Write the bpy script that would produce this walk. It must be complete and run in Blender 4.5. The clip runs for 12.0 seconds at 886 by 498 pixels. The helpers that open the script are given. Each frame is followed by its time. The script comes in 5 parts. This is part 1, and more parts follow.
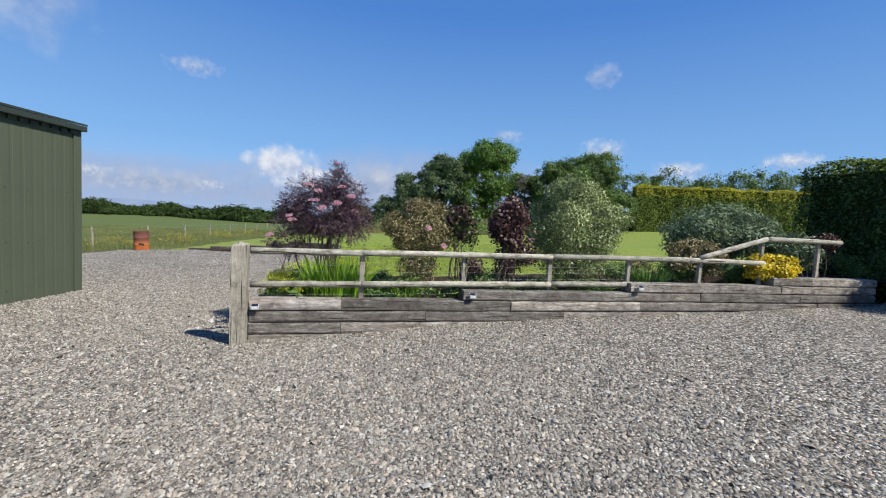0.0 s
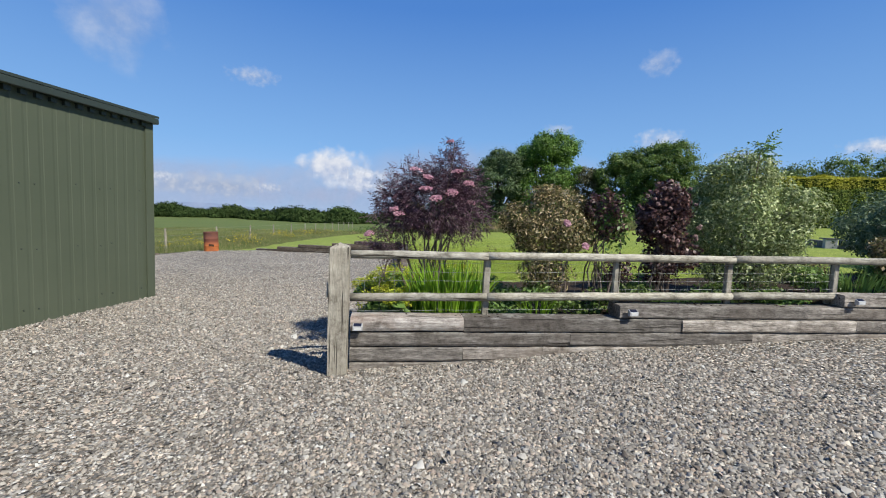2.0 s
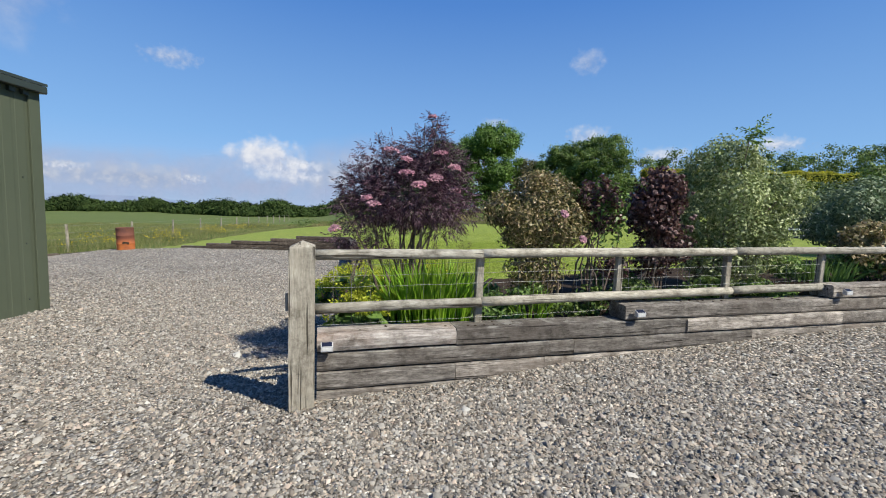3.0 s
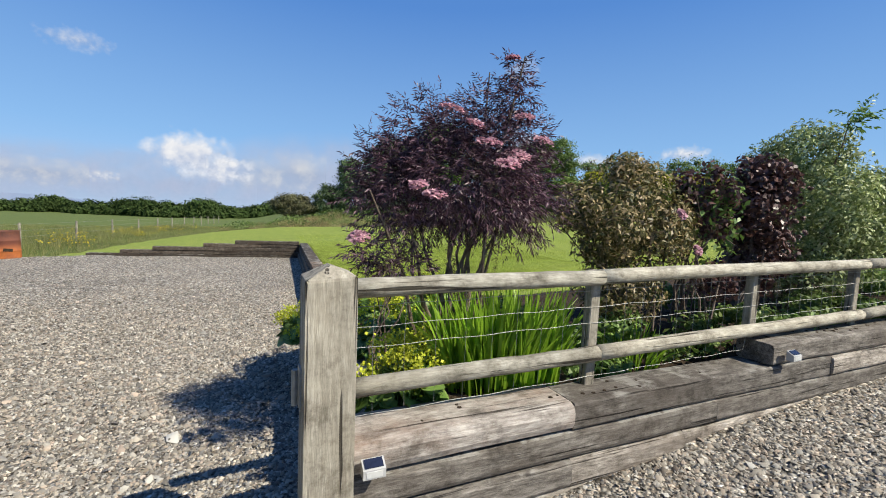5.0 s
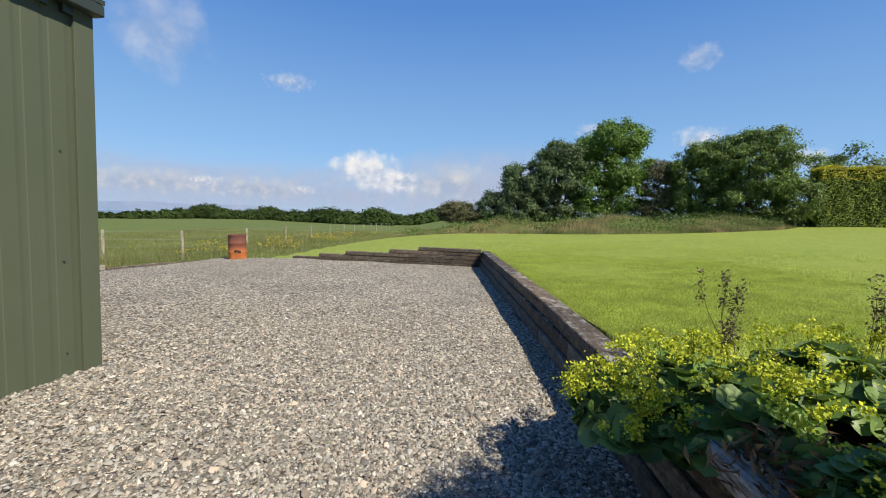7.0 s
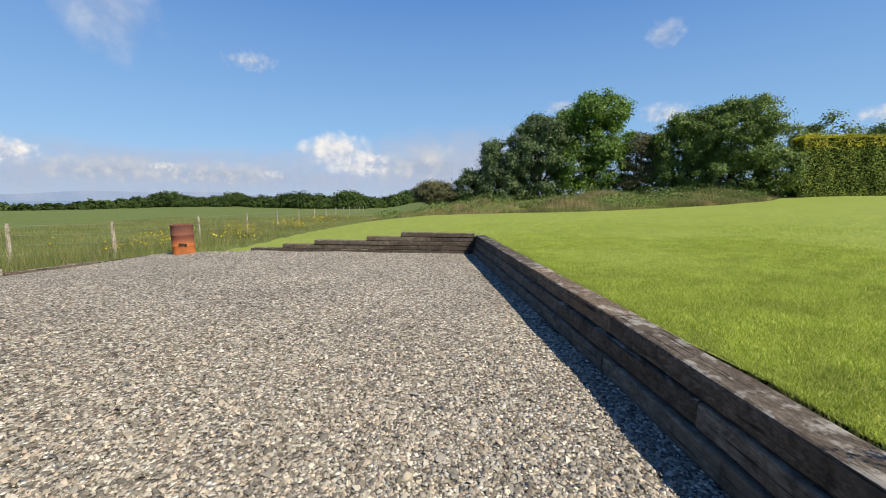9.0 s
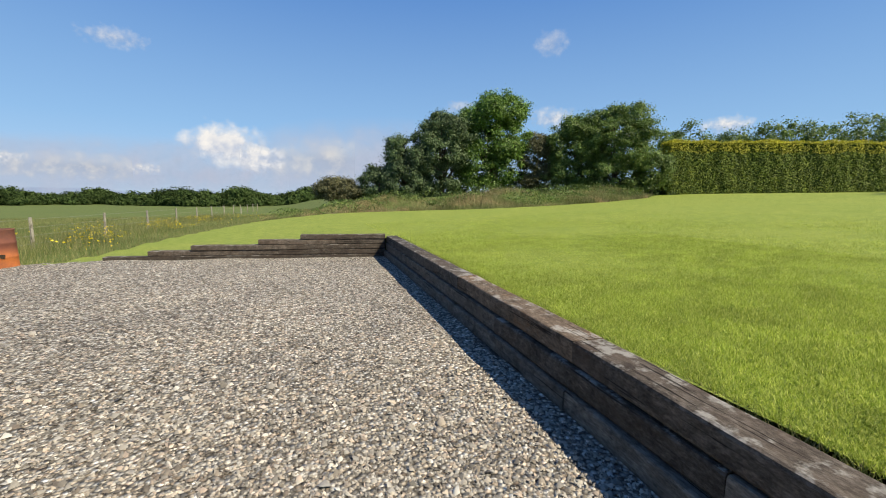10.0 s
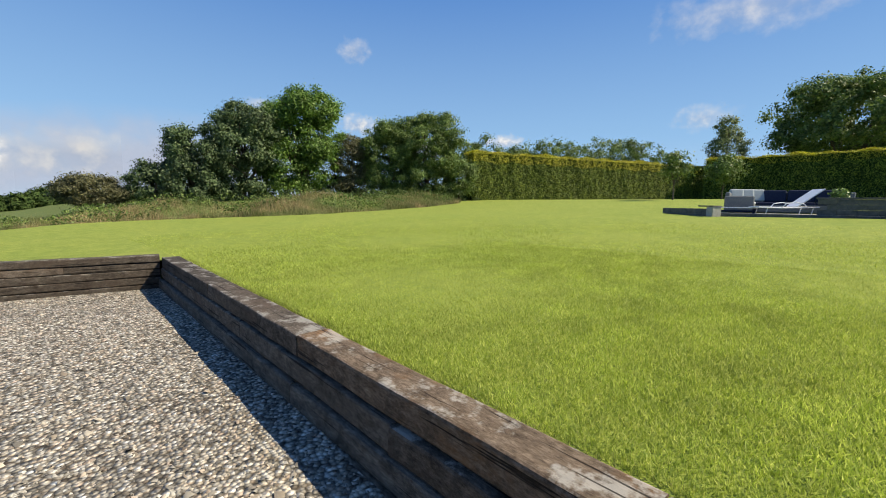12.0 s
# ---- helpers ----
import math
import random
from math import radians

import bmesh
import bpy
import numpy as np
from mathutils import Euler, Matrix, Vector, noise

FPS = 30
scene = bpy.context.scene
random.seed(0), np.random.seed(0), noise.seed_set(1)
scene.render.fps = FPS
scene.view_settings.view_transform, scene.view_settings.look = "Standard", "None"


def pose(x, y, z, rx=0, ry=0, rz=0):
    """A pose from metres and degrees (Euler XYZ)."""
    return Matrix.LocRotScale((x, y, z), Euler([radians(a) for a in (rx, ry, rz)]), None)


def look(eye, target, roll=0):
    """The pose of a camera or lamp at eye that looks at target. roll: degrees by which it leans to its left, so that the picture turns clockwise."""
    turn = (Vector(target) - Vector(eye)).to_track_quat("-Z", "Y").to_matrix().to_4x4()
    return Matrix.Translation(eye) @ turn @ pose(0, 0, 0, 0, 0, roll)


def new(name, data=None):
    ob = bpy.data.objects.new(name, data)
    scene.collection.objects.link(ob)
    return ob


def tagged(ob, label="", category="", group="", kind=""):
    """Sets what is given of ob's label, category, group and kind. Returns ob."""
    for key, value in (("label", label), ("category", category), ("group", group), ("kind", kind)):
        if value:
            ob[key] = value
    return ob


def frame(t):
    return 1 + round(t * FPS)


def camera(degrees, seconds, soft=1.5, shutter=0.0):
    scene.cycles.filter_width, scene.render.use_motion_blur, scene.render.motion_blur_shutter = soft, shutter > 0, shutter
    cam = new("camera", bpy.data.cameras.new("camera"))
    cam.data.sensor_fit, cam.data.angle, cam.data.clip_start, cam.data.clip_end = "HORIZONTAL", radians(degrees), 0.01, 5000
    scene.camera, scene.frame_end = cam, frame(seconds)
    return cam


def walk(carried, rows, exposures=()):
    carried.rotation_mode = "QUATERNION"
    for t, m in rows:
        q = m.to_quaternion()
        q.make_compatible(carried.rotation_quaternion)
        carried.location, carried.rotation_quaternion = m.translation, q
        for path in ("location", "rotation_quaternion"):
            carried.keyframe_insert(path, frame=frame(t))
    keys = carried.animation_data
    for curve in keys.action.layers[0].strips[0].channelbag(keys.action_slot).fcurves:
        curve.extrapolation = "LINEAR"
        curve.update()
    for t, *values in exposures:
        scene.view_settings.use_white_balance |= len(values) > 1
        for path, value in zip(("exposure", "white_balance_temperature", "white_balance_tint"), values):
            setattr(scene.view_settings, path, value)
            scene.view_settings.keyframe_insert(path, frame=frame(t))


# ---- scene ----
cam = camera(92.8, 12.0, soft=1.0)
PATH = [
    (0, (-0.063, 0.106, 1.672), (0.426, 2.041, 1.533), 3.2),
    (0.5, (-0.228, 0.517, 1.651), (0.079, 2.489, 1.513), 3.1),
    (1, (-0.424, 0.894, 1.614), (-0.204, 2.877, 1.471), 2.9),
    (1.5, (-0.611, 1.28, 1.585), (-0.403, 3.264, 1.432), 2.6),
    (2, (-0.792, 1.674, 1.562), (-0.525, 3.65, 1.403), 2.3),
    (2.5, (-0.965, 2.087, 1.543), (-0.581, 4.042, 1.371), 2.1),
    (2.7, (-1.014, 2.257, 1.535), (-0.57, 4.198, 1.357), 2.0),
    (4.3, (-1.3, 3.626, 1.466), (-0.457, 5.43, 1.288), 2.2),
    (4.5, (-1.333, 3.801, 1.451), (-0.487, 5.605, 1.274), 2.1),
    (5, (-1.487, 4.255, 1.463), (-0.678, 6.076, 1.298), 2.3),
    (5.5, (-1.618, 4.734, 1.461), (-0.916, 6.601, 1.312), 2.5),
    (6, (-1.806, 5.224, 1.443), (-1.263, 7.143, 1.295), 2.4),
    (6.5, (-1.969, 5.727, 1.404), (-1.631, 7.693, 1.252), 2.3),
    (7, (-2.185, 6.238, 1.351), (-2.06, 8.228, 1.193), 2.1),
    (7.2, (-2.258, 6.421, 1.363), (-2.218, 8.414, 1.2), 1.9),
    (8.8, (-2.394, 8.006, 1.28), (-2.24, 9.986, 1.048), 0.6),
    (9, (-2.398, 8.206, 1.281), (-2.154, 10.176, 1.038), 0.5),
    (9.5, (-2.404, 8.698, 1.272), (-1.928, 10.623, 1.014), 0.4),
    (10, (-2.353, 9.19, 1.283), (-1.674, 11.055, 1.03), 0.6),
    (10.3, (-2.308, 9.478, 1.284), (-1.523, 11.302, 1.047), 0.7),
    (10.5, (-2.26, 9.666, 1.297), (-1.415, 11.463, 1.058), 1.0),
    (11, (-2.157, 10.178, 1.294), (-1.149, 11.891, 1.071), 1.1),
    (11.5, (-2.003, 10.689, 1.279), (-0.807, 12.276, 1.059), 1.0),
    (12, (-1.774, 11.151, 1.255), (-0.362, 12.551, 1.037), 0.9),
]
walk(cam, [(t, look(eye, target, roll)) for t, eye, target, roll in PATH], [(0, 0.38, 6100, 10), (2.7, 0.40, 6250, 10), (5, 0.52, 6550, 9), (9, 0.54, 6950, 9), (12, 0.61, 7250, 9)])

# ---- world, sun ----
SUN_EL, SUN_AZ = radians(46.0), math.atan2(-0.78, 0.63)
world = bpy.data.worlds.new("sky")
scene.world = world
world.use_nodes = True
wn = world.node_tree
sky = wn.nodes.new("ShaderNodeTexSky")
sky.sky_type, sky.sun_disc = "NISHITA", False
sky.sun_elevation, sky.sun_rotation = SUN_EL, math.pi / 2 - SUN_AZ
sky.air_density, sky.dust_density, sky.ozone_density = 1.0, 0.0, 4.0
soften = wn.nodes.new("ShaderNodeGamma")
soften.inputs["Gamma"].default_value = 0.72
wn.links.new(sky.outputs[0], soften.inputs["Color"])
tint = wn.nodes.new("ShaderNodeMix")
tint.data_type, tint.blend_type = "RGBA", "MULTIPLY"
tint.inputs[0].default_value, tint.inputs[7].default_value = 1.0, (0.62, 1.06, 1.60, 1)
wn.links.new(soften.outputs[0], tint.inputs[6])
# clear-air gradient by height, which evens out the sky round the horizon
wtc = wn.nodes.new("ShaderNodeTexCoord")
wsep = wn.nodes.new("ShaderNodeSeparateXYZ")
wn.links.new(wtc.outputs["Generated"], wsep.inputs[0])
wramp = wn.nodes.new("ShaderNodeValToRGB")
while len(wramp.color_ramp.elements) < 4:
    wramp.color_ramp.elements.new(0.5)
for k_, (p_, c_) in zip(wramp.color_ramp.elements, ((0.0, (3.1, 4.4, 6.2)), (0.14, (1.95, 3.55, 5.9)), (0.42, (0.68, 1.85, 4.7)), (1.0, (0.33, 1.05, 3.3)))):
    k_.position, k_.color = p_, (*c_, 1)
wn.links.new(wsep.outputs[2], wramp.inputs[0])
even = wn.nodes.new("ShaderNodeMix")
even.data_type = "RGBA"
even.inputs[0].default_value = 0.82
wn.links.new(tint.outputs[2], even.inputs[6])
wn.links.new(wramp.outputs[0], even.inputs[7])
wn.links.new(even.outputs[2], wn.nodes["Background"].inputs[0])
wn.nodes["Background"].inputs[1].default_value = 0.1
sun = new("sun", bpy.data.lights.new("sun", "SUN"))
sun.data.energy, sun.data.angle, sun.data.color = 5.0, radians(0.55), (1.0, 0.93, 0.79)
sun.matrix_world = look((0, 0, 0), (-math.cos(SUN_AZ) * math.cos(SUN_EL), -math.sin(SUN_AZ) * math.cos(SUN_EL), -math.sin(SUN_EL)))

# ---- materials ----
def mat(name, rough=0.8, metal=0.0, spec=0.3):
    m = bpy.data.materials.new(name)
    m.use_nodes = True
    b = m.node_tree.nodes["Principled BSDF"]
    b.inputs["Roughness"].default_value, b.inputs["Metallic"].default_value = rough, metal
    b.inputs["Specular IOR Level"].default_value = spec
    return m, m.node_tree, b


def noise_node(nt, scale, detail=4.0, rough=0.6, stretch=None, coord="Object"):
    tc = nt.nodes.new("ShaderNodeTexCoord")
    out = tc.outputs[coord]
    if stretch:
        mp = nt.nodes.new("ShaderNodeMapping")
        mp.inputs["Scale"].default_value = stretch
        nt.links.new(out, mp.inputs[0])
        out = mp.outputs[0]
    n = nt.nodes.new("ShaderNodeTexNoise")
    n.inputs["Scale"].default_value, n.inputs["Detail"].default_value, n.inputs["Roughness"].default_value = scale, detail, rough
    nt.links.new(out, n.inputs["Vector"])
    return n.outputs["Fac"]


def ramp(nt, fac, stops):
    r = nt.nodes.new("ShaderNodeValToRGB")
    e = r.color_ramp.elements
    while len(e) < len(stops):
        e.new(0.5)
    for k, (p, c) in zip(e, stops):
        k.position, k.color = p, (*c, 1)
    nt.links.new(fac, r.inputs[0])
    return r.outputs[0]


def mix(nt, fac, a, b, blend="MIX"):
    m = nt.nodes.new("ShaderNodeMix")
    m.data_type, m.blend_type = "RGBA", blend
    for v, i in ((fac, 0), (a, 6), (b, 7)):
        if isinstance(v, (int, float)):
            m.inputs[i].default_value = v
        elif isinstance(v, tuple):
            m.inputs[i].default_value = (*v, 1)
        else:
            nt.links.new(v, m.inputs[i])
    return m.outputs[2]


def bump(nt, b, fac, strength=0.5, dist=0.01):
    n = nt.nodes.new("ShaderNodeBump")
    n.inputs["Strength"].default_value, n.inputs["Distance"].default_value = strength, dist
    nt.links.new(fac, n.inputs["Height"])
    nt.links.new(n.outputs[0], b.inputs["Normal"])


def island(nt):
    return nt.nodes.new("ShaderNodeNewGeometry").outputs["Random Per Island"]


def leaf_mat(name, dark, mid, light, trans=0.35, rough=0.45, patch=0.9, spec=0.35, swing=(0.6, 1.25)):
    """Leaves that differ one by one and in larger patches, and let some light through."""
    m, nt, b = mat(name, rough, 0, spec)
    one = ramp(nt, island(nt), [(0.0, dark), (0.55, mid), (1.0, light)])
    big = ramp(nt, noise_node(nt, patch, 3), [(0.3, (swing[0],) * 3), (0.7, (swing[1], swing[1], swing[1] * 0.96))])
    col = mix(nt, 1.0, one, big, "MULTIPLY")
    nt.links.new(col, b.inputs["Base Color"])
    tr = nt.nodes.new("ShaderNodeBsdfTranslucent")
    nt.links.new(col, tr.inputs[0])
    ms = nt.nodes.new("ShaderNodeMixShader")
    ms.inputs[0].default_value = trans
    nt.links.new(b.outputs[0], ms.inputs[1])
    nt.links.new(tr.outputs[0], ms.inputs[2])
    nt.links.new(ms.outputs[0], nt.nodes["Material Output"].inputs[0])
    return m


def wood_mat(name, dark, mid, light, along="X", lichen=0.0, stain=(0.2, 0.12, 0.07), vary=(0.55, 1.3), long=1.1):
    """Weathered timber: long grain, splits, bleached and dirty blotches, each piece a little different."""
    m, nt, b = mat(name, 0.85, 0, 0.2)
    st = {"X": (long, 6, 6), "Z": (6, 6, 0.7)}[along]
    oi = nt.nodes.new("ShaderNodeObjectInfo")
    tc = nt.nodes.new("ShaderNodeTexCoord")
    sh = nt.nodes.new("ShaderNodeVectorMath")
    sh.operation = "ADD"
    nt.links.new(tc.outputs["Object"], sh.inputs[0])
    mul = nt.nodes.new("ShaderNodeMath")
    mul.operation = "MULTIPLY"
    mul.inputs[1].default_value = 37.0
    nt.links.new(oi.outputs["Random"], mul.inputs[0])
    nt.links.new(mul.outputs[0], sh.inputs[1])

    def n_(scale, detail, rough, stretch=(1, 1, 1)):
        mp = nt.nodes.new("ShaderNodeMapping")
        mp.inputs["Scale"].default_value = stretch
        nt.links.new(sh.outputs[0], mp.inputs[0])
        q = nt.nodes.new("ShaderNodeTexNoise")
        q.inputs["Scale"].default_value, q.inputs["Detail"].default_value, q.inputs["Roughness"].default_value = scale, detail, rough
        nt.links.new(mp.outputs[0], q.inputs["Vector"])
        return q.outputs["Fac"]

    grain, fine, blot, dirt = n_(5, 7, 0.7, st), n_(16, 5, 0.65, st), n_(1.8, 5, 0.7, (0.6, 1, 1) if along == "X" else (1, 1, 0.6)), n_(7, 6, 0.75)
    col = ramp(nt, grain, [(0.3, dark), (0.5, mid), (0.68, light)])
    col = mix(nt, 0.35, col, ramp(nt, fine, [(0.35, dark), (0.65, light)]))
    col = mix(nt, ramp(nt, blot, [(0.47, (0, 0, 0)), (0.62, (0.75, 0.75, 0.75))]), col, mix(nt, fine, stain, mid))
    col = mix(nt, 1.0, col, ramp(nt, dirt, [(0.32, (0.45, 0.43, 0.41)), (0.5, (1, 1, 1)), (0.7, (1.25, 1.25, 1.25))]), "MULTIPLY")
    col = mix(nt, 1.0, col, ramp(nt, oi.outputs["Random"], [(0, (vary[0],) * 3), (1, (vary[1], vary[1] * 0.98, vary[1] * 0.95))]), "MULTIPLY")
    if lichen:
        spots = ramp(nt, n_(4.5, 5, 0.7), [(0.52, (0, 0, 0)), (0.60, (lichen, lichen, lichen))])
        geo = nt.nodes.new("ShaderNodeNewGeometry")
        sp = nt.nodes.new("ShaderNodeSeparateXYZ")
        nt.links.new(geo.outputs["Normal"], sp.inputs[0])
        spots = mix(nt, 1.0, spots, ramp(nt, sp.outputs[2], [(0.3, (0.06, 0.06, 0.06)), (0.9, (1, 1, 1))]), "MULTIPLY")
        col = mix(nt, spots, col, (0.46, 0.45, 0.41))
    crack = ramp(nt, n_(7, 3, 0.5, {"X": (0.16, 6, 6), "Z": (6, 6, 0.16)}[along]), [(0.33, (0.2, 0.19, 0.18)), (0.38, (1, 1, 1))])
    col = mix(nt, 1.0, col, crack, "MULTIPLY")
    nt.links.new(col, b.inputs["Base Color"])
    bump(nt, b, mix(nt, 0.6, fine, crack), 0.8, 0.012)
    return m


def plain_mat(name, a, b_, scale=6.0, rough=0.7, metal=0.0, spec=0.3, bumps=0.2, dist=0.004):
    m, nt, b = mat(name, rough, metal, spec)
    n = noise_node(nt, scale, 6, 0.65)
    nt.links.new(ramp(nt, n, [(0.3, a), (0.7, b_)]), b.inputs["Base Color"])
    if bumps:
        bump(nt, b, noise_node(nt, scale * 8, 4), bumps, dist)
    return m


def gravel_ground_mat():
    m, nt, b = mat("gravel", 0.9, 0, 0.2)
    tc = nt.nodes.new("ShaderNodeTexCoord")
    v = nt.nodes.new("ShaderNodeTexVoronoi")
    v.inputs["Scale"].default_value, v.inputs["Randomness"].default_value = 33, 1.0
    nt.links.new(tc.outputs["Object"], v.inputs["Vector"])
    sep = nt.nodes.new("ShaderNodeSeparateColor")
    nt.links.new(v.outputs["Color"], sep.inputs[0])
    stone = ramp(nt, sep.outputs[0], [(0.0, (0.10, 0.089, 0.077)), (0.35, (0.26, 0.238, 0.208)), (0.65, (0.42, 0.386, 0.34)), (0.9, (0.57, 0.527, 0.47)), (1.0, (0.78, 0.74, 0.68))])
    stone = mix(nt, 1.0, stone, ramp(nt, sep.outputs[1], [(0.0, (0.99, 1.05, 1.08)), (0.5, (1.05, 1.08, 1.06)), (0.8, (1.12, 1.07, 0.97)), (1.0, (1.17, 1.05, 0.96))]), "MULTIPLY")
    # shade between the stones, multiplied into the colour by cell distance
    gap_shade = ramp(nt, v.outputs["Distance"], [(0.3, (1, 1, 1)), (0.8, (0.25, 0.24, 0.23))])
    big = ramp(nt, noise_node(nt, 0.55, 4), [(0.3, (0.86, 0.85, 0.85)), (0.7, (1.15, 1.12, 1.08))])
    col = mix(nt, 1.0, mix(nt, 1.0, stone, gap_shade, "MULTIPLY"), big, "MULTIPLY")
    nt.links.new(col, b.inputs["Base Color"])
    inv = ramp(nt, v.outputs["Distance"], [(0.0, (1, 1, 1)), (0.8, (0, 0, 0))])
    bump(nt, b, inv, 1.0, 0.02)
    return m


def stone_mat():
    m, nt, b = mat("gravel_stone", 0.8, 0, 0.3)
    col = ramp(nt, island(nt), [(0.0, (0.08, 0.069, 0.058)), (0.35, (0.205, 0.183, 0.154)), (0.65, (0.335, 0.300, 0.256)), (0.92, (0.45, 0.407, 0.35)), (1.0, (0.62, 0.578, 0.515))])
    wn = nt.nodes.new("ShaderNodeTexWhiteNoise")
    wn.noise_dimensions = "1D"
    nt.links.new(island(nt), wn.inputs["W"])
    col = mix(nt, 1.0, col, ramp(nt, wn.outputs["Value"], [(0.0, (0.84, 0.89, 0.91)), (0.5, (0.91, 0.93, 0.91)), (0.8, (0.99, 0.94, 0.85)), (1.0, (1.06, 0.93, 0.85))]), "MULTIPLY")
    nt.links.new(mix(nt, 0.12, col, ramp(nt, noise_node(nt, 60, 3), [(0.3, (0.2, 0.185, 0.17)), (0.7, (0.5, 0.46, 0.41))])), b.inputs["Base Color"])
    return m


def turf_mat(name, a, b_, c, scale=0.5):
    m, nt, b = mat(name, 0.9, 0, 0.15)
    fine = noise_node(nt, 45, 5, 0.75)
    mid = noise_node(nt, 4.0, 4)
    big = noise_node(nt, scale, 4)
    col = ramp(nt, fine, [(0.25, a), (0.5, b_), (0.78, c)])
    col = mix(nt, 1.0, col, ramp(nt, mid, [(0.3, (0.80, 0.84, 0.80)), (0.7, (1.2, 1.15, 1.2))]), "MULTIPLY")
    col = mix(nt, 1.0, col, ramp(nt, big, [(0.3, (0.92, 0.96, 0.92)), (0.7, (1.08, 1.04, 1.04))]), "MULTIPLY")
    nt.links.new(col, b.inputs["Base Color"])
    bump(nt, b, fine, 0.5, 0.015)
    return m


M = {}
M["gravel"], M["stone"] = gravel_ground_mat(), stone_mat()
M["lawn"] = turf_mat("lawn_turf", (0.075, 0.115, 0.018), (0.195, 0.245, 0.044), (0.37, 0.39, 0.10))
M["field"] = turf_mat("meadow", (0.058, 0.086, 0.02), (0.10, 0.132, 0.033), (0.19, 0.19, 0.07), 0.12)
M["soil"] = plain_mat("bed_soil", (0.025, 0.018, 0.012), (0.07, 0.05, 0.035), 9, 0.95, 0, 0.1, 0.9, 0.02)
M["sleeper"] = wood_mat("sleeper_grey", (0.04, 0.034, 0.029), (0.19, 0.17, 0.148), (0.45, 0.415, 0.37), "X", 0.35, (0.08, 0.06, 0.046), (0.55, 1.35))
M["sleeper_dark"] = wood_mat("sleeper_tarred", (0.024, 0.02, 0.016), (0.07, 0.056, 0.044), (0.18, 0.155, 0.13), "X", 0.45, (0.075, 0.05, 0.036), (0.6, 1.3), 2.6)
M["sleeper_brown"] = wood_mat("sleeper_rusty_brown", (0.04, 0.029, 0.02), (0.11, 0.078, 0.052), (0.24, 0.19, 0.145), "X", 0.5, (0.28, 0.125, 0.03), (0.9, 1.1), 2.0)
M["sleeper_bleached"] = wood_mat("sleeper_bleached", (0.12, 0.10, 0.086), (0.35, 0.315, 0.28), (0.58, 0.54, 0.49), "X", 0.0, (0.24, 0.125, 0.07), (0.9, 1.1))
M["sleeper_silver"] = wood_mat("sleeper_silvered", (0.035, 0.03, 0.025), (0.105, 0.094, 0.08), (0.22, 0.2, 0.175), "X", 0.0, (0.07, 0.055, 0.042), (0.7, 1.3), 1.6)
M["rail"] = wood_mat("fence_rail_wood", (0.13, 0.12, 0.092), (0.33, 0.31, 0.255), (0.53, 0.51, 0.435), "X", 0.15, (0.16, 0.14, 0.10), (0.85, 1.15))
M["post"] = wood_mat("fence_post_wood", (0.15, 0.137, 0.11), (0.30, 0.28, 0.23), (0.43, 0.405, 0.345), "Z", 0.0, (0.21, 0.18, 0.135), (0.9, 1.1))
M["cladding"] = plain_mat("green_steel", (0.070, 0.083, 0.054), (0.081, 0.094, 0.062), 0.8, 0.6, 0.0, 0.25, 0.03, 0.002)
M["flashing"] = plain_mat("dark_green_steel", (0.028, 0.036, 0.028), (0.036, 0.046, 0.036), 2, 0.4, 0.0, 0.45, 0)
M["metal"] = plain_mat("galvanised_wire", (0.24, 0.24, 0.23), (0.36, 0.36, 0.34), 30, 0.6, 0.5, 0.5, 0)
M["bark"] = plain_mat("bark", (0.05, 0.04, 0.03), (0.16, 0.13, 0.10), 14, 0.9, 0, 0.15, 0.8, 0.01)

# ---- mesh helpers ----
def part(name, bm, material, parent=None, label="", smooth=False):
    me = bpy.data.meshes.new(name)
    bm.to_mesh(me)
    bm.free()
    me.materials.append(material)
    if smooth:
        me.shade_smooth()
    ob = new(name, me)
    ob.parent = parent
    if label:
        ob["label"] = label
    return ob


def raw(name, verts, faces, material, parent=None, label="", smooth=False):
    me = bpy.data.meshes.new(name)
    verts, faces = np.asarray(verts, np.float32), np.asarray(faces, np.int32)
    n = faces.shape[1]
    me.vertices.add(len(verts))
    me.vertices.foreach_set("co", verts.ravel())
    me.loops.add(faces.size)
    me.loops.foreach_set("vertex_index", faces.ravel())
    me.polygons.add(len(faces))
    me.polygons.foreach_set("loop_start", np.arange(0, faces.size, n, dtype=np.int32))
    me.update(calc_edges=True)
    me.materials.append(material)
    if smooth:
        me.shade_smooth()
    ob = new(name, me)
    ob.parent = parent
    if label:
        ob["label"] = label
    return ob


def thing(name, place, label, category, group="", turn=0.0, kind=""):
    e = new(name)
    e.empty_display_size = 0.2
    e.location, e.rotation_euler = place, (0, 0, turn)
    return tagged(e, label, category, group, kind)


def box(bm, x0, x1, y0, y1, z0, z1, bevel=0.0, seg=1):
    r = bmesh.ops.create_cube(bm, size=1)
    for v in r["verts"]:
        v.co = ((x0 + x1) / 2 + v.co.x * (x1 - x0), (y0 + y1) / 2 + v.co.y * (y1 - y0), (z0 + z1) / 2 + v.co.z * (z1 - z0))
    if bevel:
        es = list({e for v in r["verts"] for e in v.link_edges})
        bmesh.ops.bevel(bm, geom=es, offset=bevel, segments=seg, affect="EDGES", profile=0.5)
    return bm


def boxes(*rows, bevel=0.0):
    bm = bmesh.new()
    for r in rows:
        box(bm, *r, bevel=bevel)
    return bm


